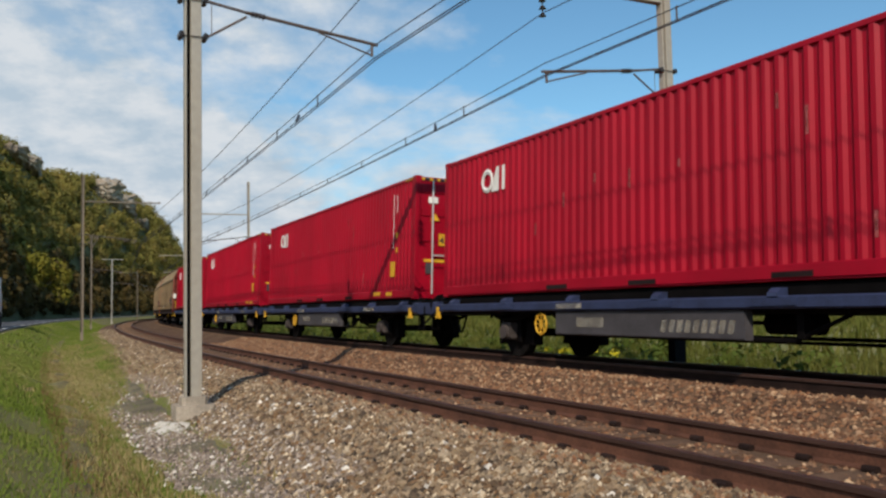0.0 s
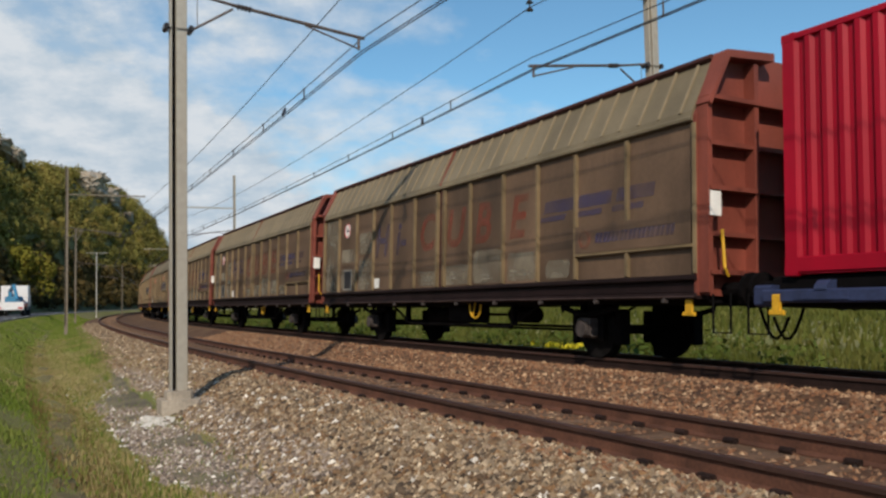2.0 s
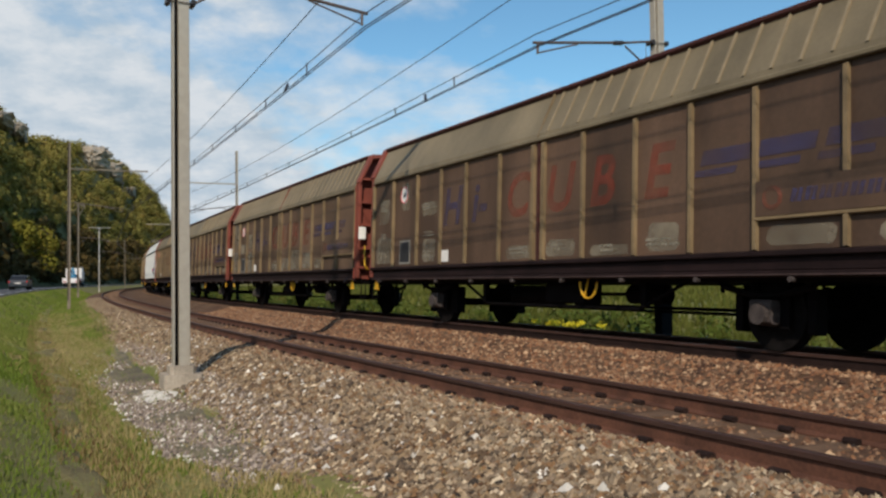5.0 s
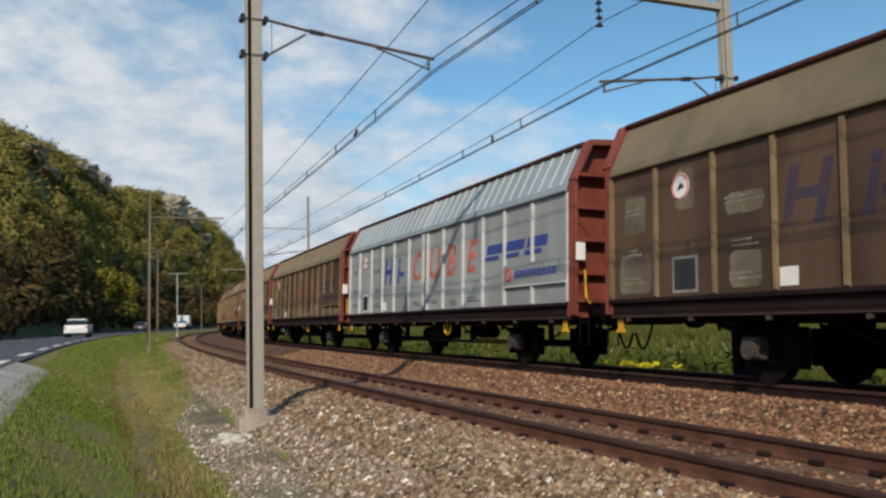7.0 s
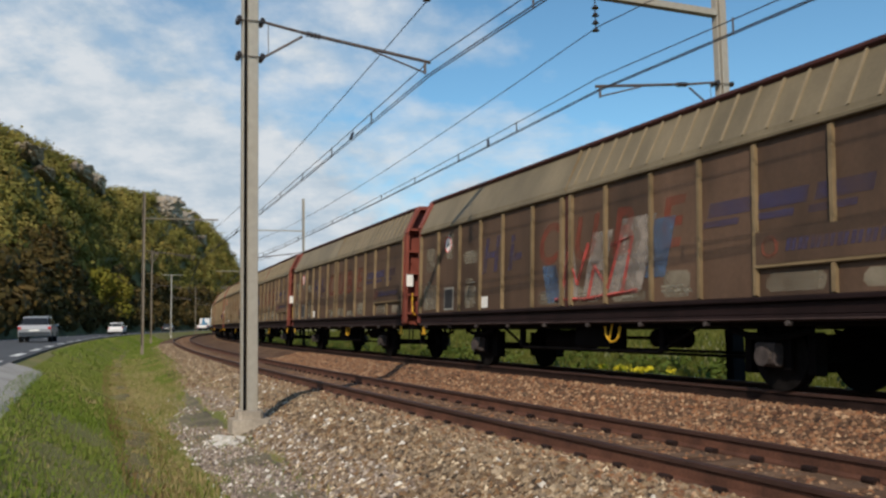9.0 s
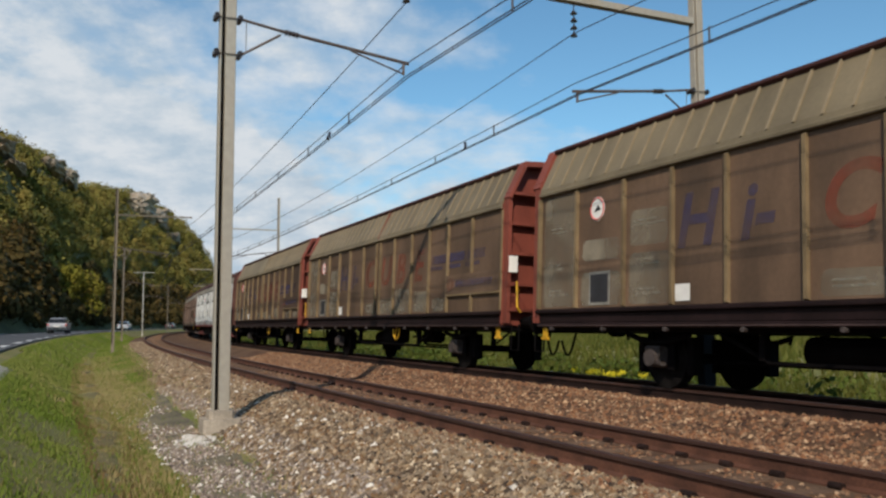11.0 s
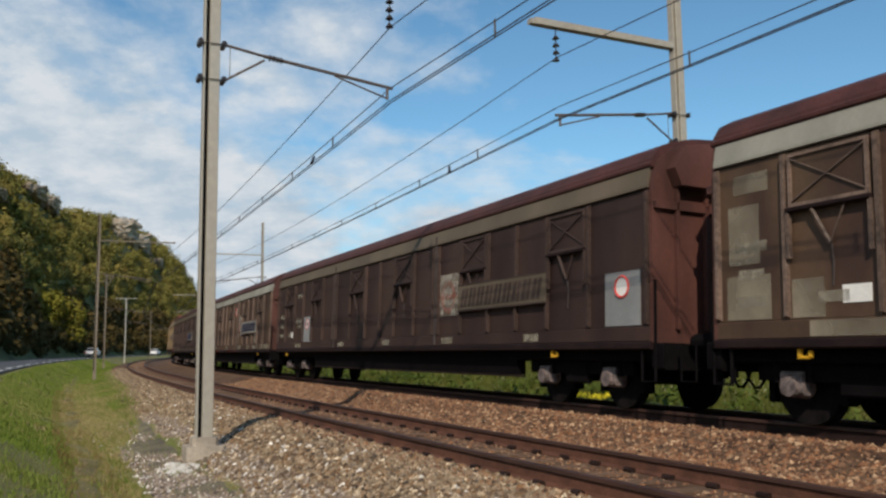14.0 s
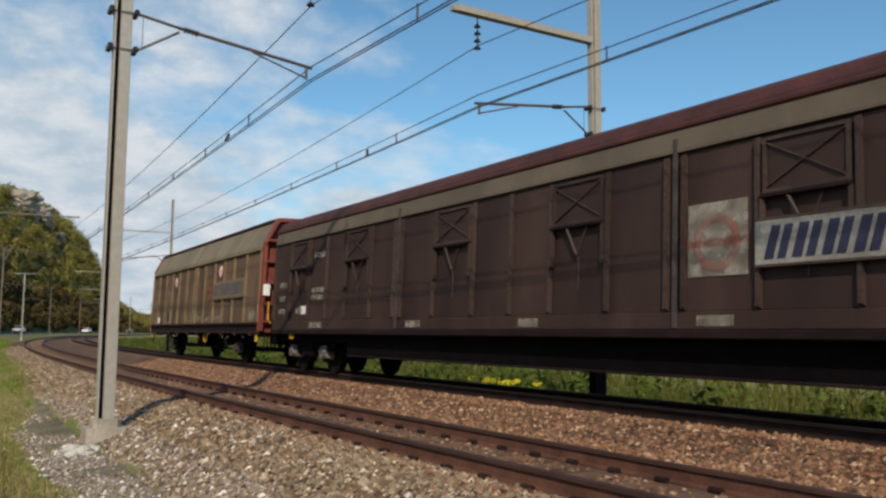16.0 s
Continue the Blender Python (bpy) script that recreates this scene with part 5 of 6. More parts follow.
def under(th, bx, half, box_mat, single=False):
    """Running gear and brake rigging between the bogies."""
    for x in bx:
        (axle if single else bogie)(th, x, box_mat)
    ends(th, half)
    for y in (-1.05, 1.05):
        part("truss_rod", Shape().path([(3.3, y, 0.92), (2.2, y, 0.46), (-2.2, y, 0.46), (-3.3, y, 0.92)], 0.03), M["black"], th)
        for x in (-2.3, 2.3):
            part("queen_post", Shape().box(x - 0.05, x + 0.05, y - 0.05, y + 0.05, 0.48, 0.95, 0.01), M["black"], th)
    part("air_tank", Shape().tube((0.6, 0.5, 0.62), (2.0, 0.5, 0.62), 0.2, 14), M["black"], th)
    part("brake_cylinder", Shape().tube((-2.0, 0.35, 0.68), (-1.2, 0.35, 0.68), 0.16, 12).tube((-1.2, 0.35, 0.68), (-0.2, 0.35, 0.68), 0.03, 6), M["black"], th)
    part("tool_box", Shape().box(-0.9, 0.2, 0.75, 1.1, 0.5, 0.86, 0.03), M["black"], th)
    part("brake_rod", Shape().tube((-4.0, 0.2, 0.42), (4.0, 0.2, 0.42), 0.025, 6), M["black"], th)


def container_wagon(flip):
    th = tagged(new("container_wagon"), "low dark container wagon with a blue-grey frame", "freight wagon", "container wagons of the train")
    k = -1 if flip else 1
    hl = 7.1
    part("side_sill", Shape().box(-hl, hl, 1.18, 1.33, 0.845, 1.0, 0.02), M["bluegrey"], th)
    part("side_sill", Shape().box(-hl, hl, -1.33, -1.18, 0.845, 1.0, 0.02), M["bluegrey"], th)
    part("deck", Shape().box(-hl, hl, -1.15, 1.15, 0.80, 1.158, 0.03), M["black"], th)
    part("headstock", Shape().box(hl - 0.1, hl + 0.15, -1.3, 1.3, 0.80, 1.06, 0.03), M["bluegrey"], th)
    part("headstock", Shape().box(-hl - 0.15, -hl + 0.1, -1.3, 1.3, 0.80, 1.06, 0.03), M["bluegrey"], th)
    for i in range(7):
        x = -6.3 + i * 2.1
        part("pin_bracket", Shape().prism([(1.16, 0.99), (1.345, 0.99), (1.33, 1.04), (1.26, 1.10), (1.16, 1.10)], x - 0.08, x + 0.08), M["bluegrey"], th)
        part("lashing_rail", Shape().box(x - 0.35, x + 0.35, 1.33, 1.345, 0.88, 0.96), M["dirtywhite"] if i % 3 == 1 else M["bluegrey"], th)
    part("side_box", Shape().box(*((-3.1, 0.9) if flip else (-1.6, 2.55)), 1.12, 1.27, 0.45, 0.835, 0.015), M["boxgrey"], th, "grey side box with faded markings")
    for j in range(9):
        plate("name_bar", th, M["dirtywhite"], (-0.05 if k > 0 else -1.5) - j * 0.158, 0.53, 0.10, 0.17, 1.272, slant=0.25)
    plate("marking_bar", th, M["dirtywhite"], 1.95 if k > 0 else 0.6, 0.58, 0.7, 0.15, 1.272)
    bw = -3.34 if flip else 3.03
    w = Shape().ring((bw, 1.25, 0.62), 0.17, 0.02, 18)
    for a in range(4):
        t = a * math.pi / 4
        w.tube((bw - 0.2 * math.cos(t), 1.25, 0.62 - 0.2 * math.sin(t)), (bw + 0.2 * math.cos(t), 1.25, 0.62 + 0.2 * math.sin(t)), 0.012, 5)
    part("brake_wheel", w, M["yellow"], th, "yellow hand brake wheel")
    for e in (-1, 1):
        part("lashing_eye", Shape().box(e * 6.9 - 0.05, e * 6.9 + 0.05, 1.30, 1.345, 0.72, 0.95, 0.02).box(e * 6.9 - 0.1, e * 6.9 + 0.1, 1.30, 1.345, 0.70, 0.76, 0.01), M["yellow"], th, "yellow lashing eye")
    under(th, (-4.47, 4.47), 7.68, M["axle"], True)
    return th


def container():
    th = tagged(new("shipping_container"), "long red corrugated shipping container riding on a wagon", "container", "containers of the train")
    hl, z0, z1 = 6.858, 1.16, 4.055
    part("floor", Shape().box(-hl, hl, -1.2, 1.2, z0 + 0.02, z0 + 0.2), M["red"], th)
    for y in (1, -1):
        n, sh_ = 62, Shape()
        per = (2 * hl - 0.34) / n
        pts = []
        for i in range(n):
            x = -hl + 0.17 + i * per
            pts += [(x, 1.215), (x + per * 0.30, 1.215), (x + per * 0.5, 1.176), (x + per * 0.80, 1.176)]
        pts.append((hl - 0.17, 1.215))
        k = len(pts)
        sh_.v = [(a, y * b, z0 + 0.2) for a, b in pts] + [(a, y * b, z1 - 0.07) for a, b in pts]
        sh_.f = [((i, i + 1, k + i + 1, k + i) if y < 0 else (i + 1, i, k + i, k + i + 1)) for i in range(k - 1)]
        part("side_wall", sh_, M["red"], th, "corrugated red side wall")
        part("bottom_rail", Shape().box(-hl, hl, min(y * 1.17, y * 1.222), max(y * 1.17, y * 1.222), z0 + 0.04, z0 + 0.22, 0.01), M["red"], th)
        part("top_rail", Shape().box(-hl, hl, min(y * 1.16, y * 1.22), max(y * 1.16, y * 1.22), z1 - 0.09, z1 - 0.01, 0.01), M["red"], th)
        for e in (-1, 1):
            part("corner_post", upright(min(e * (hl - 0.18), e * hl), max(e * (hl - 0.18), e * hl), min(y * 1.1, y * 1.22), max(y * 1.1, y * 1.22), z0, z1), M["red"], th)
            for z in (z0, z1 - 0.115):
                part("corner_casting", Shape().box(min(e * (hl - 0.18), e * (hl + 0.004)), max(e * (hl - 0.18), e * (hl + 0.004)), min(y * 1.06, y * 1.224), max(y * 1.06, y * 1.224), z, z + 0.118, 0.015), M["red"], th)
    part("roof", Shape().box(-hl, hl, -1.16, 1.16, z1 - 0.05, z1 - 0.02), M["red"], th)
    part("front_wall", Shape().box(hl - 0.06, hl - 0.02, -1.12, 1.12, z0 + 0.1, z1 - 0.05), M["red"], th)
    for y0 in (-1.1, 0.01):
        door = part("door", Shape().box(-hl + 0.01, -hl + 0.06, y0, y0 + 1.09, z0 + 0.12, z1 - 0.1), M["red"], th, "red container door")
        for z in (1.45, 2.0, 2.6, 3.2, 3.75):
            part("door_rib", Shape().box(-hl - 0.02, -hl + 0.01, y0 + 0.05, y0 + 1.04, z - 0.09, z + 0.09, 0.02), M["red"], door)
        for d in (0.3, 0.78):
            part("lock_rod", Shape().tube((-hl - 0.05, y0 + d, z0 + 0.12), (-hl - 0.05, y0 + d, z1 - 0.1), 0.02, 8), M["steel"], door, "bright steel lock rod")
            part("lock_handle", Shape().box(-hl - 0.08, -hl - 0.05, y0 + d - 0.3, y0 + d, z0 + 1.0, z0 + 1.04), M["steel"], door)
    ex = -hl - 0.024
    for name, m_, y0, y1, za, zb in (("yellow_stripe", "yellow", 0.15, 1.0, 2.02, 2.09), ("size_plate", "yellow", 0.35, 0.62, 2.42, 2.7), ("data_plate", "boxgrey", 0.75, 0.95, 1.75, 2.0), ("name_bar", "white", 0.65, 0.9, 3.42, 3.56), ("serial_bar", "white", -0.1, 0.25, 3.4, 3.55), ("serial_bar", "white", -0.1, 0.2, 2.5, 2.65)):
        part(name, Shape().box(ex - 0.006, ex, y0, y1, za, zb), M[m_], th)
    # the number on the size plate reads from the near end
    endm = Matrix.Translation((ex - 0.009, 0.60, 2.47)) @ Matrix(((0, 0, -1, 0), (-1, 0, 0, 0), (0, 1, 0, 0), (0, 0, 0, 1)))
    lettering("size_number", "45", 0.22, M["darkplate"], th, endm)
    part("warning_triangle", Shape().add([(ex - 0.003, 0.6, 3.0), (ex - 0.003, 0.85, 3.0), (ex - 0.003, 0.72, 3.18)], [(0, 2, 1)]), M["yellow"], th)
    yb = 1.217
    # plain shapes in place of the owner's mark, high up by the far end
    emblem = Shape().ring((5.02, yb + 0.004, 3.42), 0.19, 0.05, 14)
    part("emblem_ring", emblem, M["white"], th, "white ring emblem")
    part("emblem_wedge", Shape().add([(4.86, yb + 0.01, 3.18), (4.56, yb + 0.01, 3.18), (4.56, yb + 0.01, 3.66), (4.66, yb + 0.01, 3.66)], [(0, 1, 2, 3)]), M["white"], th, "white wedge emblem")
    plate("emblem_bar", th, M["white"], 4.46, 3.18, 0.10, 0.48, yb)
    for x, z0_, count in ((-5.52, 3.68, 15), (-5.74, 3.64, 5)):
        for k in range(count):
            plate("serial_bar", th, M["white"], x, z0_ - k * 0.09, 0.028, 0.07, yb)
    plate("yellow_label", th, M["yellow"], -5.36, 1.72, 0.30, 0.37, yb)
    plate("yellow_label", th, M["yellow"], -5.70, 2.30, 0.10, 0.13, yb)
    plate("yellow_label", th, M["yellow"], -5.68, 2.66, 0.13, 0.13, yb)
    plate("yellow_label", th, M["yellow"], -4.26, 1.27, 0.45, 0.09, 1.224)
    plate("yellow_label", th, M["yellow"], -5.12, 1.25, 0.38, 0.09, 1.224)
    # rubbed places on the crests of the corrugation
    for k, (x, z, h) in enumerate(((-2.6, 2.9, 0.35), (-2.2, 3.3, 0.2), (-0.4, 2.85, 0.12), (0.6, 2.7, 0.3), (1.5, 2.9, 0.15), (2.4, 2.6, 0.25), (-3.4, 1.6, 0.3), (3.3, 2.2, 0.2))):
        i = round((x + hl - 0.17) / ((2 * hl - 0.34) / 62))
        plate("scuff", th, M["redscuff"], -hl + 0.17 + (i + 0.27) * (2 * hl - 0.34) / 62, z, 0.045, h, 1.2155, 0.002)
    for k in range(7):
        plate("warning_stripe", th, M["yellow"] if k % 2 == 0 else M["darkplate"], -hl + 0.62 - k * 0.085, z1 - 0.085, 0.07, 0.06, 1.221, 0.003, slant=0.6)
        part("warning_stripe", Shape().box(-hl - 0.03, -hl - 0.022, 1.0 - k * 0.1, 1.07 - k * 0.1, z1 - 0.105, z1 - 0.04), M["yellow"] if k % 2 == 0 else M["darkplate"], th)
    for x in (-2.3, 0.4, 2.6):
        part("fork_pocket", Shape().box(x - 0.3, x + 0.3, 1.222, 1.236, z0 + 0.06, z0 + 0.13), M["sill"], th)
    for k in range(5):
        part("roof_stripe", Shape().box(-hl + 0.15, -hl + 0.2, -0.9 + k * 0.4, -0.7 + k * 0.4, z1 - 0.02, z1 - 0.01), M["yellow"], th)
    return th


def long_van(wall, rib, band, sill, box_mat, label, board):
    """A long four-axle van with vertical ribs, loading hatches and a curved roof."""
    th = tagged(new("long_van"), label, "freight wagon", "long vans of the train")
    hl, hr = 11.05, 10.5  # the body ends short at the trailing end
    edge = [11.05, 9.93, 8.7, 7.68, 6.65, 5.4, 4.2, 2.82, 1.5, 0.42, -0.6, -1.85, -3.1, -4.35, -5.58, -6.68, -7.75, -9.0, -10.5]
    n = len(edge) - 1
    part("body", Shape().prism([(-1.33, 1.1), (1.33, 1.02), (1.33, 3.30), (1.28, 3.62), (-1.28, 3.62), (-1.33, 3.30)], -hr, hl), M["sill"], th)
    for i in range(n):
        part("panel", Shape().box(edge[i + 1] + 0.012, edge[i] - 0.012, 1.335, 1.36, 1.24, 3.25, 0.005), wall, th)
    for i in range(n + 1):
        x = edge[i] + (-0.04 if i == 0 else 0.04 if i == n else 0)
        for dx in ((-0.14, 0.15) if i in (6, 12) else (0,)):
            part("rib", Shape().prism([(1.34, 1.24), (1.43, 1.28), (1.43, 3.21), (1.34, 3.255)], x + dx - 0.026, x + dx + 0.026), rib, th)
    part("kick_panel", Shape().box(-hr, hl, 1.335, 1.385, 1.02, 1.238, 0.01), wall, th)
    part("roof_band", Shape().prism([(1.32, 3.27), (1.41, 3.27), (1.41, 3.31), (1.365, 3.57), (1.27, 3.57)], -hr, hl), band, th)
    for i in (6, 12):
        part("door_track", Shape().box(edge[i] - 0.03, edge[i] + 0.03, 1.385, 1.42, 1.04, 3.45), M["axle"] if wall is not M["lightgrey"] else M["axlered"], th)
    part("back_wall", Shape().prism([(-1.42, 1.13), (-1.335, 1.13), (-1.335, 3.26), (-1.27, 3.56), (-1.33, 3.57), (-1.42, 3.27)], -hr, hl), wall, th)
    half_arc = [(1.37, 3.60), (1.345, 3.71), (1.24, 3.865), (1.0, 3.99), (0.6, 4.09), (0.2, 4.13)]
    part("roof", Shape().prism(half_arc + [(-y, z) for y, z in reversed(half_arc)], -hr - 0.05, hl + 0.05), M["oxide_lit"], th, smooth=False)
    part("roof_hood", Shape().prism([(-1.0, 3.30), (1.0, 3.30), (1.12, 3.55), (0.95, 3.86), (0.4, 4.0), (-0.4, 4.0), (-0.95, 3.86), (-1.12, 3.55)], -hr - 0.28, -hr - 0.04), M["endbrown"], th)
    part("eave", Shape().box(-hr - 0.06, hl + 0.06, 1.27, 1.395, 3.572, 3.66, 0.025), M["oxide_lit"], th)
    for e in (-1, 1):
        he = hl if e > 0 else hr
        x0, x1 = sorted((e * (he + 0.003), e * (he + 0.07)))
        end = part("end_wall", Shape().prism([(-1.38, 1.0), (1.38, 1.0), (1.38, 3.29), (1.3, 3.66), (0.95, 3.93), (0.4, 4.04), (-0.4, 4.04), (-0.95, 3.93), (-1.3, 3.66), (-1.38, 3.29)], x0, x1), M["endbrown"], th)
        xa, xb = sorted((e * (he + 0.06), e * (he + 0.14)))
        for y in (-1.15, -0.4, 0.4, 0.95):
            part("end_rib", Shape().box(xa, xb, y - 0.03, y + 0.03, 1.2, 3.3, 0.01), M["endbrown"], end)
        part("end_beam", Shape().box(xa, xb + 0.04 if e > 0 else xb, -1.36, 1.36, 2.95, 3.07, 0.01), M["endbrown"], end)
        part("head_beam", Shape().box(min(e * he, e * (he + 0.25)), max(e * he, e * (he + 0.25)), -1.34, 1.34, 0.62, 1.0, 0.03), M["black"], th)
        part("corner_step", Shape().path([(e * (he - 0.2), 1.36, 1.0), (e * (he - 0.2), 1.36, 0.45), (e * (he + 0.1), 1.36, 0.45), (e * (he + 0.1), 1.36, 1.9)], 0.022), M["black"], th)
    part("sill", Shape().box(-hr - 0.04, hl + 0.04, 1.2, 1.42, 0.905, 1.018, 0.015), sill, th)
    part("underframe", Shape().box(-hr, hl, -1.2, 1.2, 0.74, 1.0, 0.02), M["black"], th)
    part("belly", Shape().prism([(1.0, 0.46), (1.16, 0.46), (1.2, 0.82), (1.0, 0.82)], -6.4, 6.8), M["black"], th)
    part("belly_edge", Shape().box(-6.4, 6.8, 1.0, 1.18, 0.42, 0.456, 0.01), M["sill"], th)
    under(th, (-8.2, 9.2), 11.5, box_mat)
    for x in (-7.95, 9.73):
        part("lashing_eye", Shape().box(x + 0.06, x + 0.11, 1.32, 1.36, 0.78, 0.98, 0.01).box(x - 0.11, x + 0.06, 1.32, 1.36, 0.93, 0.98, 0.01).box(x - 0.04, x + 0.06, 1.32, 1.36, 0.78, 0.82, 0.01).box(x - 0.08, x - 0.04, 1.32, 1.36, 0.80, 0.88, 0.01), M["yellow"], th, "yellow lashing eye")
    for x, w in ((3.2, 1.1), (-0.6, 0.9), (-2.4, 0.5)) if wall is M["umber"] and board == 1 else ():
        plate("red_marking", th, M["red_f"], x, 0.92, w, 0.08, 1.422)
    cx = lambda i: (edge[i - 1] + edge[i]) / 2
    for i in (2, 5, 8, 11, 14, 17):
        x0, x1 = edge[i] + 0.08, edge[i - 1] - 0.08
        hatch = part("hatch", Shape().box(x0, x1, 1.36, 1.40, 2.56, 3.20, 0.005), wall, th, "hinged loading hatch")
        fr = Shape().box(x0, x1, 1.395, 1.43, 2.56, 2.60).box(x0, x1, 1.395, 1.43, 3.16, 3.20).box(x0, x0 + 0.045, 1.395, 1.43, 2.60, 3.16).box(x1 - 0.045, x1, 1.395, 1.43, 2.60, 3.16)
        part("hatch_frame", fr, rib, hatch)
        part("hatch_brace", Shape().tube((x0, 1.42, 2.60), (x1, 1.42, 3.16), 0.012, 5).tube((x0, 1.42, 3.16), (x1, 1.42, 2.60), 0.012, 5), rib, hatch)
        part("hatch_lip", Shape().box(x0 - 0.02, x1 + 0.02, 1.39, 1.47, 2.50, 2.55, 0.01), M["sill"], hatch)
        for xr in (x0 - 0.03, x1 - 0.015):
            part("hatch_rail", Shape().box(xr, xr + 0.045, 1.39, 1.45, 1.95, 2.50), rib, hatch)
        part("hatch_strut", Shape().tube((cx(i) + 0.2, 1.44, 2.50), (cx(i) - 0.02, 1.42, 2.08), 0.024, 6).tube((cx(i) - 0.22, 1.42, 2.50), (cx(i) - 0.02, 1.41, 2.10), 0.012, 6), rib, hatch)
        part("hatch_chain", Shape().path([(cx(i) - 0.02, 1.40, 2.08), (cx(i) - 0.03, 1.385, 1.85), (cx(i) - 0.01, 1.38, 1.6)], 0.010, 5), M["axle"], hatch)
    yb = 1.364
    if board:
        if wall is not M["lightgrey"]:
            plate("emblem_board", th, M["wash"] if board == 2 else M["dirtywhite"], -3.3, 1.66, 0.88, 0.90, yb, 0.012)
        ex_ = -3.85 if wall is M["lightgrey"] else -3.74
        part("emblem_ring", Shape().ring((ex_, yb + 0.02, 2.06), 0.30, 0.055, 20), M["redmark"] if wall is M["lightgrey"] else M["red_f"], th, "plain red ring emblem")
        part("emblem_bar", Shape().box(ex_ - 0.46, ex_ + 0.46, yb, yb + 0.02, 2.02, 2.12), M["redmark"] if wall is M["lightgrey"] else M["red_f"], th)
        plate("name_board", th, M["lightgrey"] if wall is M["lightgrey"] else M["taupe_top"] if board == 3 else wall if board == 2 else M["board_pale"], edge[13], 1.74, 3.45, 0.50, 1.435, 0.02)
        part("board_frame", Shape().box(edge[13] - 3.45, edge[13], 1.43, 1.47, 1.71, 1.74).box(edge[13] - 3.45, edge[13], 1.43, 1.462, 2.24, 2.27), rib, th)
        if board != 2:
            blocks(th, M["rib_dark"] if board == 3 else M["blue"] if wall is M["lightgrey"] else M["board_blue"], edge[13] - 0.12, 1.80, 3.2, 0.37, 1.457, 9)
    for i in (6, 12) if board == 1 and wall is not M["dark"] else ():
        sign = part("round_sign", Shape().tube((cx(i), yb, 2.80), (cx(i), yb + 0.008, 2.80), 0.2, 22), M["white"], th, "white round sign")
        part("sign_ring", Shape().ring((cx(i), yb + 0.01, 2.80), 0.18, 0.014, 18), M["redmark"], sign)
        part("sign_mark", Shape().box(cx(i) - 0.05, cx(i) + 0.06, yb + 0.01, yb + 0.014, 2.75, 2.87).box(cx(i) - 0.09, cx(i) - 0.03, yb + 0.01, yb + 0.014, 2.80, 2.91), M["darkplate"], sign)
    if board >= 2:
        plate("grey_plate", th, M["lightgrey"], cx(4) + 0.42, 1.24, 0.86, 0.82, yb, 0.01, "grey notice plate")
        part("plate_disc", Shape().tube((cx(4), yb + 0.01, 1.82), (cx(4), yb + 0.018, 1.82), 0.17, 18), M["white"], th)
        part("plate_ring", Shape().ring((cx(4), yb + 0.02, 1.82), 0.16, 0.012, 20), M["redmark"], th)
        part("plate_mark", Shape().box(cx(4) - 0.06, cx(4) + 0.06, yb + 0.018, yb + 0.022, 1.77, 1.86), M["darkplate"], th)
    if wall is M["lightgrey"]:
        plate("dark_panel", th, M["boxgrey"], edge[2] - 0.06, 1.26, 0.92, 0.44, yb, 0.006, "dark repainted panel")
        plate("label_frame", th, M["boxgrey"], edge[1] - 0.66, 1.37, 0.34, 0.28, yb, 0.006)
        plate("paper_label", th, M["lightgrey"], edge[1] - 0.69, 1.40, 0.28, 0.22, yb + 0.007, 0.003)
        plate("data_panel", th, M["axle_pale"], -8.85, 1.06, 1.25, 0.22, 1.387, 0.006, "grey panel of small print")
    if wall is M["umber"]:
        for x, z, w, h in ((edge[0] - 0.16, 1.26, 0.7, 0.55), (edge[0] - 0.2, 1.95, 0.5, 0.75), (edge[0] - 0.3, 2.85, 0.55, 0.25), (edge[2] - 0.12, 1.9, 0.75, 0.45), (edge[2] - 0.12, 2.42, 0.75, 0.4), (edge[1] - 0.05, 1.26, 0.45, 0.45), (edge[1] - 0.3, 1.04, 2.3, 0.18), (edge[3] - 0.3, 1.05, 3.6, 0.14), (-3.2, 1.05, 0.7, 0.17), (-5.5, 1.05, 0.7, 0.15), (-7.7, 1.05, 0.4, 0.16), (-8.6, 1.04, 1.7, 0.18), (-7.05, 1.30, 0.5, 0.38)):
            plate("cleaned_patch", th, M["wash"], x, z, w, h, yb if z > 1.2 else 1.387, 0.003, "paler patch wiped clean")
    if board >= 2:
        plate("notice_sheet", th, M["lightgrey"], -9.42, 1.26, 0.86, 0.82, yb, 0.01, "large grey notice sheet")
        part("notice_disc", Shape().tube((-9.85, yb + 0.01, 1.85), (-9.85, yb + 0.018, 1.85), 0.17, 20), M["white"], th)
        part("notice_ring", Shape().ring((-9.85, yb + 0.02, 1.85), 0.16, 0.02, 20), M["redmark"], th)
    plate("paper_label", th, M["white"], edge[2] + 0.5, 1.40, 0.36, 0.2, yb)
    for i, z, w in ((1, 2.1, 0.5), (1, 1.75, 0.4), (1, 1.42, 0.45), (3, 2.75, 0.6), (3, 1.9, 0.75), (3, 1.72, 0.75), (2, 1.42, 0.4), (3, 1.06, 0.7), (7, 1.06, 0.55), (10, 1.06, 0.5), (13, 1.06, 0.55), (16, 1.06, 0.5)):
        plate("marking_bar", th, M["dustbar"], cx(i) + w / 2, z, w, 0.13, yb if z > 1.3 else 1.387)
    return th


SPEED = 27.7
MOVES = []  # (thing, place of its middle along the line at the start)


def place(th, middle):
    th.matrix_basis = frame_on(middle, GAP, Z2, CANT)
    MOVES.append((th, middle))
    return th


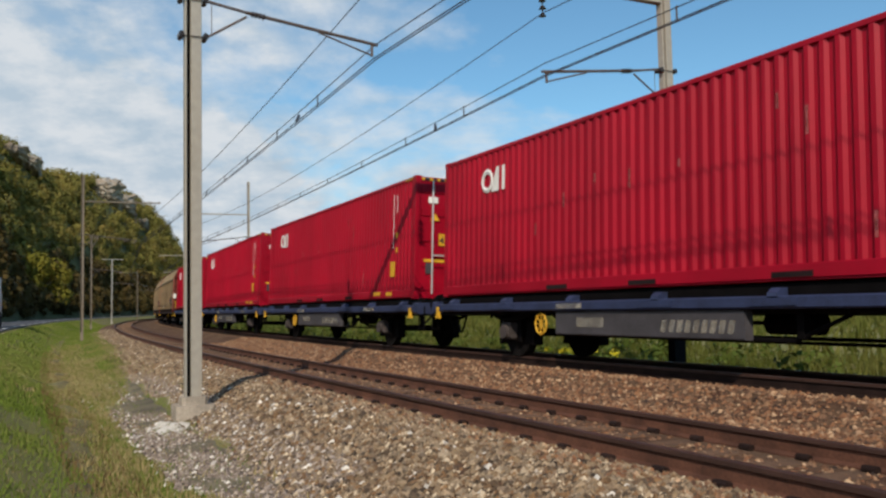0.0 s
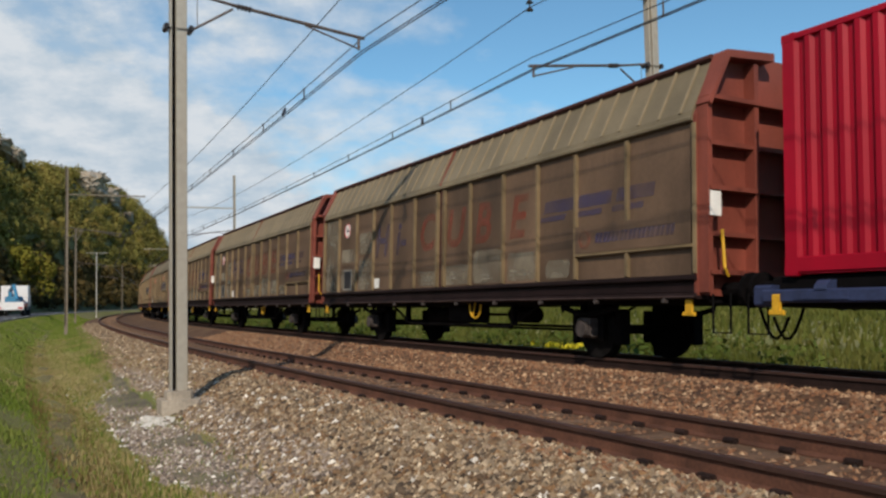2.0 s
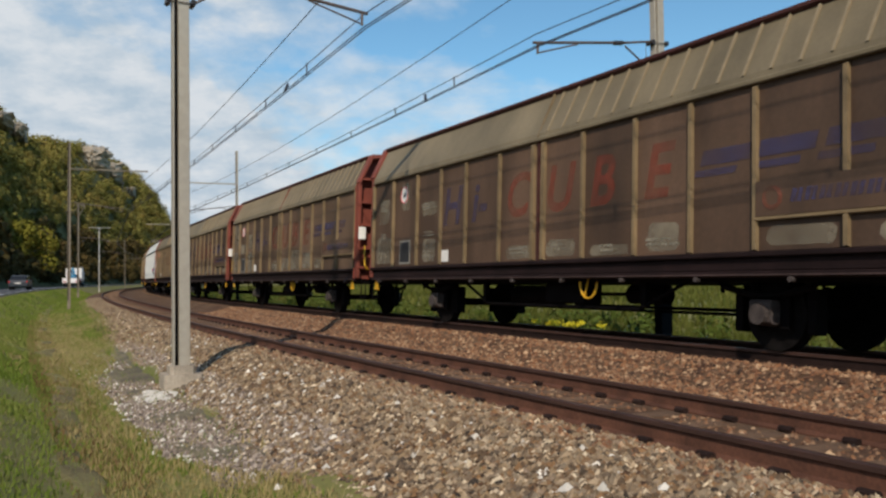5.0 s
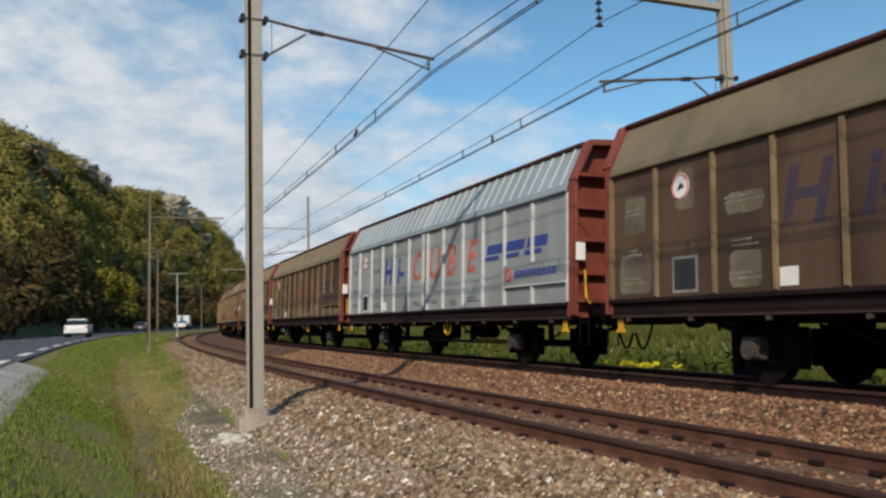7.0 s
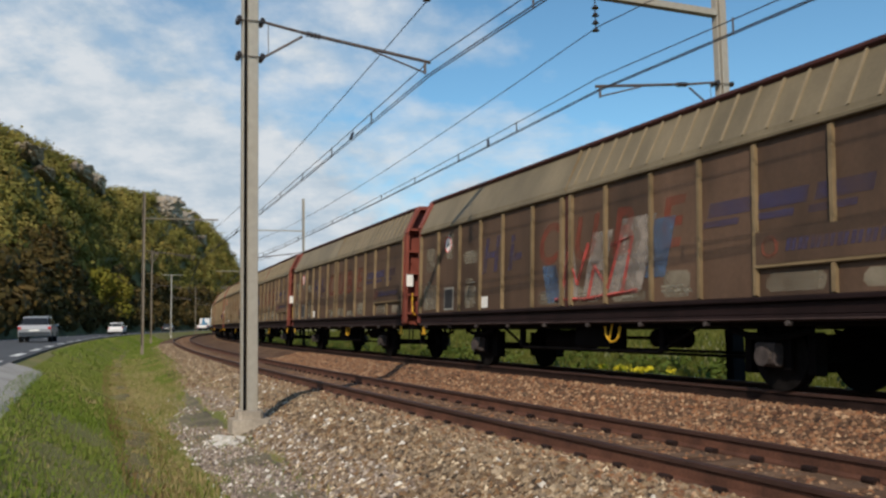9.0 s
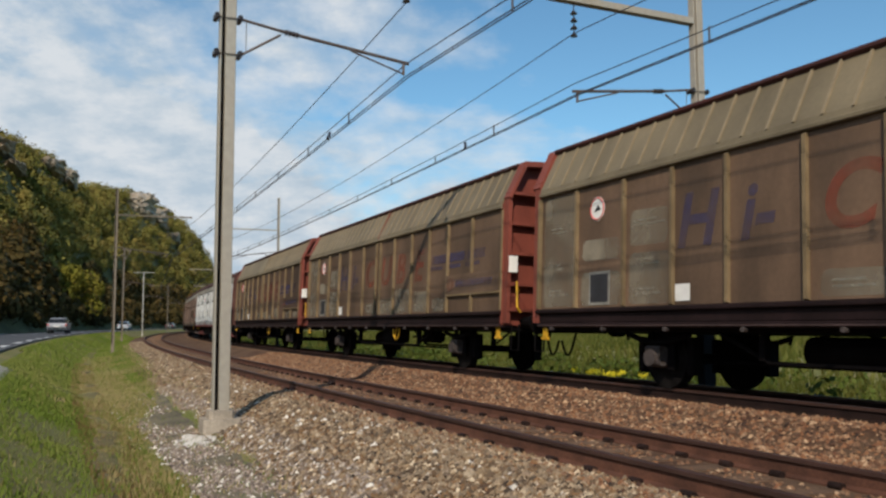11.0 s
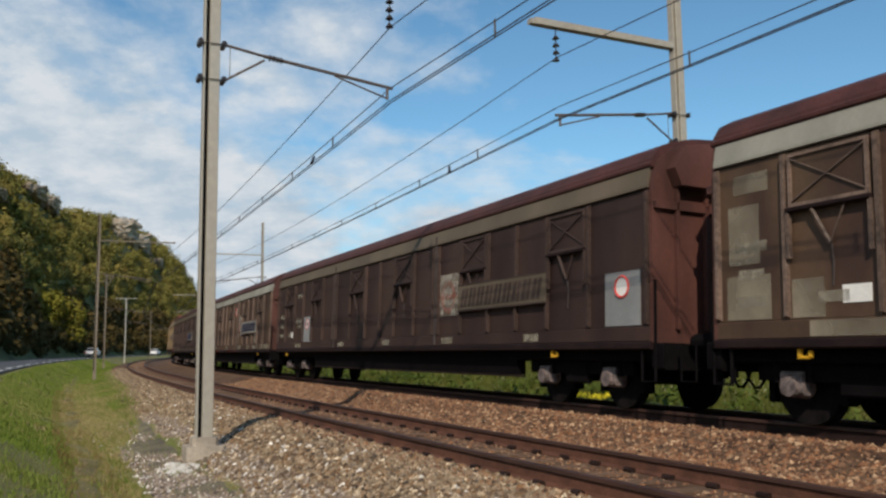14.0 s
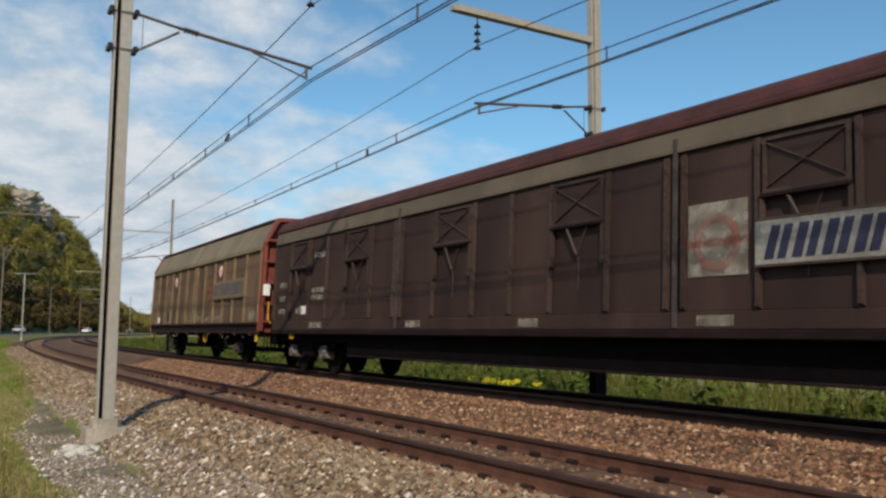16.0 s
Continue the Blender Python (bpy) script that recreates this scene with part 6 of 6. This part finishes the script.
base_w, turned_w, box_ = container_wagon(False), container_wagon(True), container()
for i, mid in enumerate((9.3, 24.65, 40.0, 55.35)):
    src = turned_w if i == 3 else base_w
    place(src if i in (0, 3) else copy_thing(src, Matrix()), mid)
    place(box_ if i == 0 else copy_thing(box_, Matrix()), mid)
vans = {"a": hicube("brown"), "b": hicube("brown", "b"), "c": hicube("brown", "c"), "p": hicube("brown", "p", 0.0), "g": hicube("brown", "g"), "t": hicube("brown", "t"), "w": hicube("silver", "w")}
# slack in the couplings: where each van really stands against an even spacing
SLACK = (0.0, 0.0, 0.0, -0.05, -0.12, -0.2, -0.2, -0.15, -0.08, 0.0, 0.03, 0.05, 0.13, 0.2, 0.30, 0.42, 0.52, 0.60)
for k, i in {"a": 0, "b": 5, "c": 10, "p": 11, "w": 9, "g": 12, "t": 3}.items():
    place(vans[k], 70.81 + 15.95 * i + SLACK[i])
ORDER = "aaattbabbwcpgbaaab"
for i, k in enumerate(ORDER):
    if (k, i) not in (("a", 0), ("b", 5), ("c", 10), ("p", 11), ("w", 9), ("g", 12), ("t", 3)):
        place(copy_thing(vans[k], Matrix()), 70.81 + 15.95 * i + SLACK[i])
place(copy_thing(vans["t"], Matrix()), 473.5)
GREYVAN = "light grey long van with red sill and bright ribs"
place(long_van(M["lightgrey"], M["silver_rib"], M["grey_top"], M["redsill"], M["axlered"], GREYVAN, 1), 361.93)
place(long_van(M["umber"], M["rib_umber"], M["grey_top"], M["sill"], M["axle_pale"], "rusty umber long van with a pale grey roof band", 2), 384.9)
place(long_van(M["dark"], M["rib_dark"], M["taupe_top"], M["sill"], M["axle_pale"], "dark umber long van with a taupe roof band", 3), 407.9)
place(long_van(M["umber"], M["rib_umber"], M["grey_top"], M["sill"], M["axle_pale"], "rusty umber long van with a name board", 1), 430.8)
place(long_van(M["dark"], M["rib_dark"], M["taupe_top"], M["sill"], M["axle_pale"], "dark umber long van with a name board", 1), 453.7)

# ---- traffic on the road ----


def car(paint, label, tall=1.48, wide=1.76):
    th = tagged(new("car"), label, "car", "cars on the road")
    h = wide / 2
    low = [(-2.05, 0.32), (2.05, 0.32), (2.12, 0.55), (2.0, 0.78), (1.0, 0.92), (-2.0, 0.98), (-2.12, 0.75), (-2.1, 0.45)]
    up_ = [(1.05, 0.9), (0.35, tall - 0.04), (-0.3, tall), (-1.5, tall - 0.06), (-1.98, 0.96)]

    def side(prof, w0, w1):
        n = len(prof)
        vs = [(x, -w0 if z < 0.95 else -w1, z) for x, z in prof] + [(x, w0 if z < 0.95 else w1, z) for x, z in prof]
        return Shape().add(vs, [(i, (i + 1) % n, n + (i + 1) % n, n + i) for i in range(n)] + [tuple(reversed(range(n))), tuple(range(n, 2 * n))])

    body = part("body", side(low, h, h), paint, th)
    part("cabin", side(up_, h - 0.03, h - 0.2), paint, th)
    part("rear_window", Shape().add([(-1.62, -h + 0.24, tall - 0.12), (-1.62, h - 0.24, tall - 0.12), (-1.99, h - 0.12, 1.0), (-1.99, -h + 0.12, 1.0)], [(0, 1, 2, 3)]), M["glass"], th)
    for y in (-1, 1):
        part("side_window", Shape().add([(0.85, y * (h - 0.045), 0.97), (0.32, y * (h - 0.17), tall - 0.1), (-1.4, y * (h - 0.17), tall - 0.12), (-1.75, y * (h - 0.04), 0.99)], [(0, 1, 2, 3)]), M["glass"], th)
        part("tail_light", Shape().box(-2.13, -2.04, min(y * (h - 0.16), y * (h + 0.004)), max(y * (h - 0.16), y * (h + 0.004)), 0.74, 0.88, 0.01), M["taillight"], th)
        part("mirror", Shape().box(0.6, 0.75, min(y * h, y * (h + 0.16)), max(y * h, y * (h + 0.16)), 0.92, 1.04, 0.02), paint, th)
        for x in (-1.3, 1.3):
            part("wheel", Shape().tube((x, y * (h - 0.2), 0.31), (x, y * (h + 0.01), 0.31), 0.31, 18), M["tyre"], th)
    part("bumper", Shape().box(-2.16, -2.05, -h + 0.05, h - 0.05, 0.38, 0.58, 0.03), M["carblack"] if paint is M["cargrey"] else paint, th)
    part("plate_bar", Shape().box(-2.175, -2.165, -0.26, 0.26, 0.62, 0.73), M["white"], th)
    return th


def truck():
    th = tagged(new("truck"), "white lorry with a blue loading crane and red tail", "truck")
    part("chassis", Shape().box(-3.6, 3.6, -0.9, 0.9, 0.55, 0.85, 0.03), M["black"], th)
    part("cab", Shape().prism([(-1.1, 0.6), (1.1, 0.6), (1.1, 2.0), (0.95, 2.75), (-0.95, 2.75), (-1.1, 2.0)], 2.2, 3.9), M["carwhite"], th)
    part("windscreen", Shape().box(3.9, 3.91, -0.95, 0.95, 1.6, 2.4), M["glass"], th)
    part("cargo_box", Shape().box(0.0, 2.0, -1.2, 1.2, 0.9, 3.0, 0.04), M["carwhite"], th)
    part("flatbed", Shape().box(-3.6, 0.0, -1.2, 1.2, 0.85, 1.25, 0.03), M["taillight"], th)
    part("tail_board", Shape().box(-3.68, -3.6, -1.2, 1.2, 0.6, 1.35, 0.01), M["carwhite"], th)
    part("crane", Shape().tube((-0.6, 0.3, 1.2), (-0.6, 0.3, 2.5), 0.2, 10).tube((-0.6, 0.3, 2.5), (-2.4, -0.2, 2.9), 0.18, 8).tube((-2.4, -0.2, 2.9), (-3.2, -0.6, 1.6), 0.15, 8).box(-2.2, -1.0, -0.9, 0.6, 1.25, 1.9, 0.1), M["craneblue"], th, "folded blue loading crane")
    for x in (-2.4, -1.2, 2.7):
        for y in (-1, 1):
            part("wheel", Shape().tube((x, y * 0.85, 0.5), (x, y * 1.15, 0.5), 0.5, 18), M["tyre"], th)
    for y in (-0.9, 0.9):
        part("tail_light", Shape().box(-3.70, -3.68, y - 0.2, y + 0.2, 0.7, 0.85), M["taillight"], th)
    return th


LANE = -8.7
DRIVES = [
    (truck(), (55.7, 18.6)),
    (car(M["carblack"], "small dark car driving away"), (-4.0, 19.9)),
    (car(M["carwhite"], "small white hatchback driving away", 1.5), (-67.0, 20.3)),
    (car(M["cargrey"], "silver hatchback driving away", 1.5, 1.70), (-101.0, 17.3)),
]


def motions():
    """The train rolls past at a steady pace; the traffic drives away."""
    times = [0.0, 0.1] + [t / 2 for t in range(1, 32)] + [15.9, 16.0]
    for th, mid in MOVES:
        walk(th, [(t, frame_on(mid - SPEED * t, GAP, Z2, CANT)) for t in times])
    for th, (s, v) in DRIVES:
        walk(th, [(t, frame_on(s + v * t, LANE, ROADZ + 0.02)) for t in times])

# ---- pieces of the tracks, nearest ones singly ----
sleepers(0, 0, -6, 150)
sleepers(GAP, Z2, -6, 130)
# the loose stones nearest to the viewpoint, each lying singly on the shoulder
g9 = random.Random(5)
STONES = []
for k in range(6):
    p = [(1, 0, 0), (0.3, 0.9, 0.1), (-0.8, 0.5, 0), (-0.9, -0.5, 0.1), (0.2, -1, 0), (0.3, 0.3, 0.8), (-0.4, -0.2, 0.9)]
    p = [tuple(c * g9.uniform(0.7, 1.2) for c in q) for q in p]
    f = [(0, 1, 5), (1, 2, 5), (2, 6, 5), (2, 3, 6), (3, 4, 6), (4, 0, 5), (4, 5, 6), (4, 3, 2, 1, 0)]
    STONES.append(Shape().add(p, f).mesh("stone", M["chalk"] if k == 0 else M["stone_single"]))
for k in range(280):
    s, l = 3.5 + 7.5 * g9.random(), -2.6 + 1.6 * g9.random()
    ob = new("stone", STONES[g9.choice((0, 1, 2, 3, 4, 5, 1, 2, 3, 4, 5))])
    ob.parent = ballast
    d = g9.uniform(0.022, 0.042)
    z = float(np.interp(l, [-3.0, -2.55, -2.1, -1.75, -1.45, -0.85], [-0.60, -0.41, -0.28, -0.17, -0.115, -0.135]))
    ob.matrix_basis = Matrix.Translation(on(s, l, z + 0.012)) @ Matrix.Rotation(g9.uniform(0, 6.28), 4, "Z") @ Matrix.Diagonal((d, d * 0.85, d * 0.8, 1))
motions()
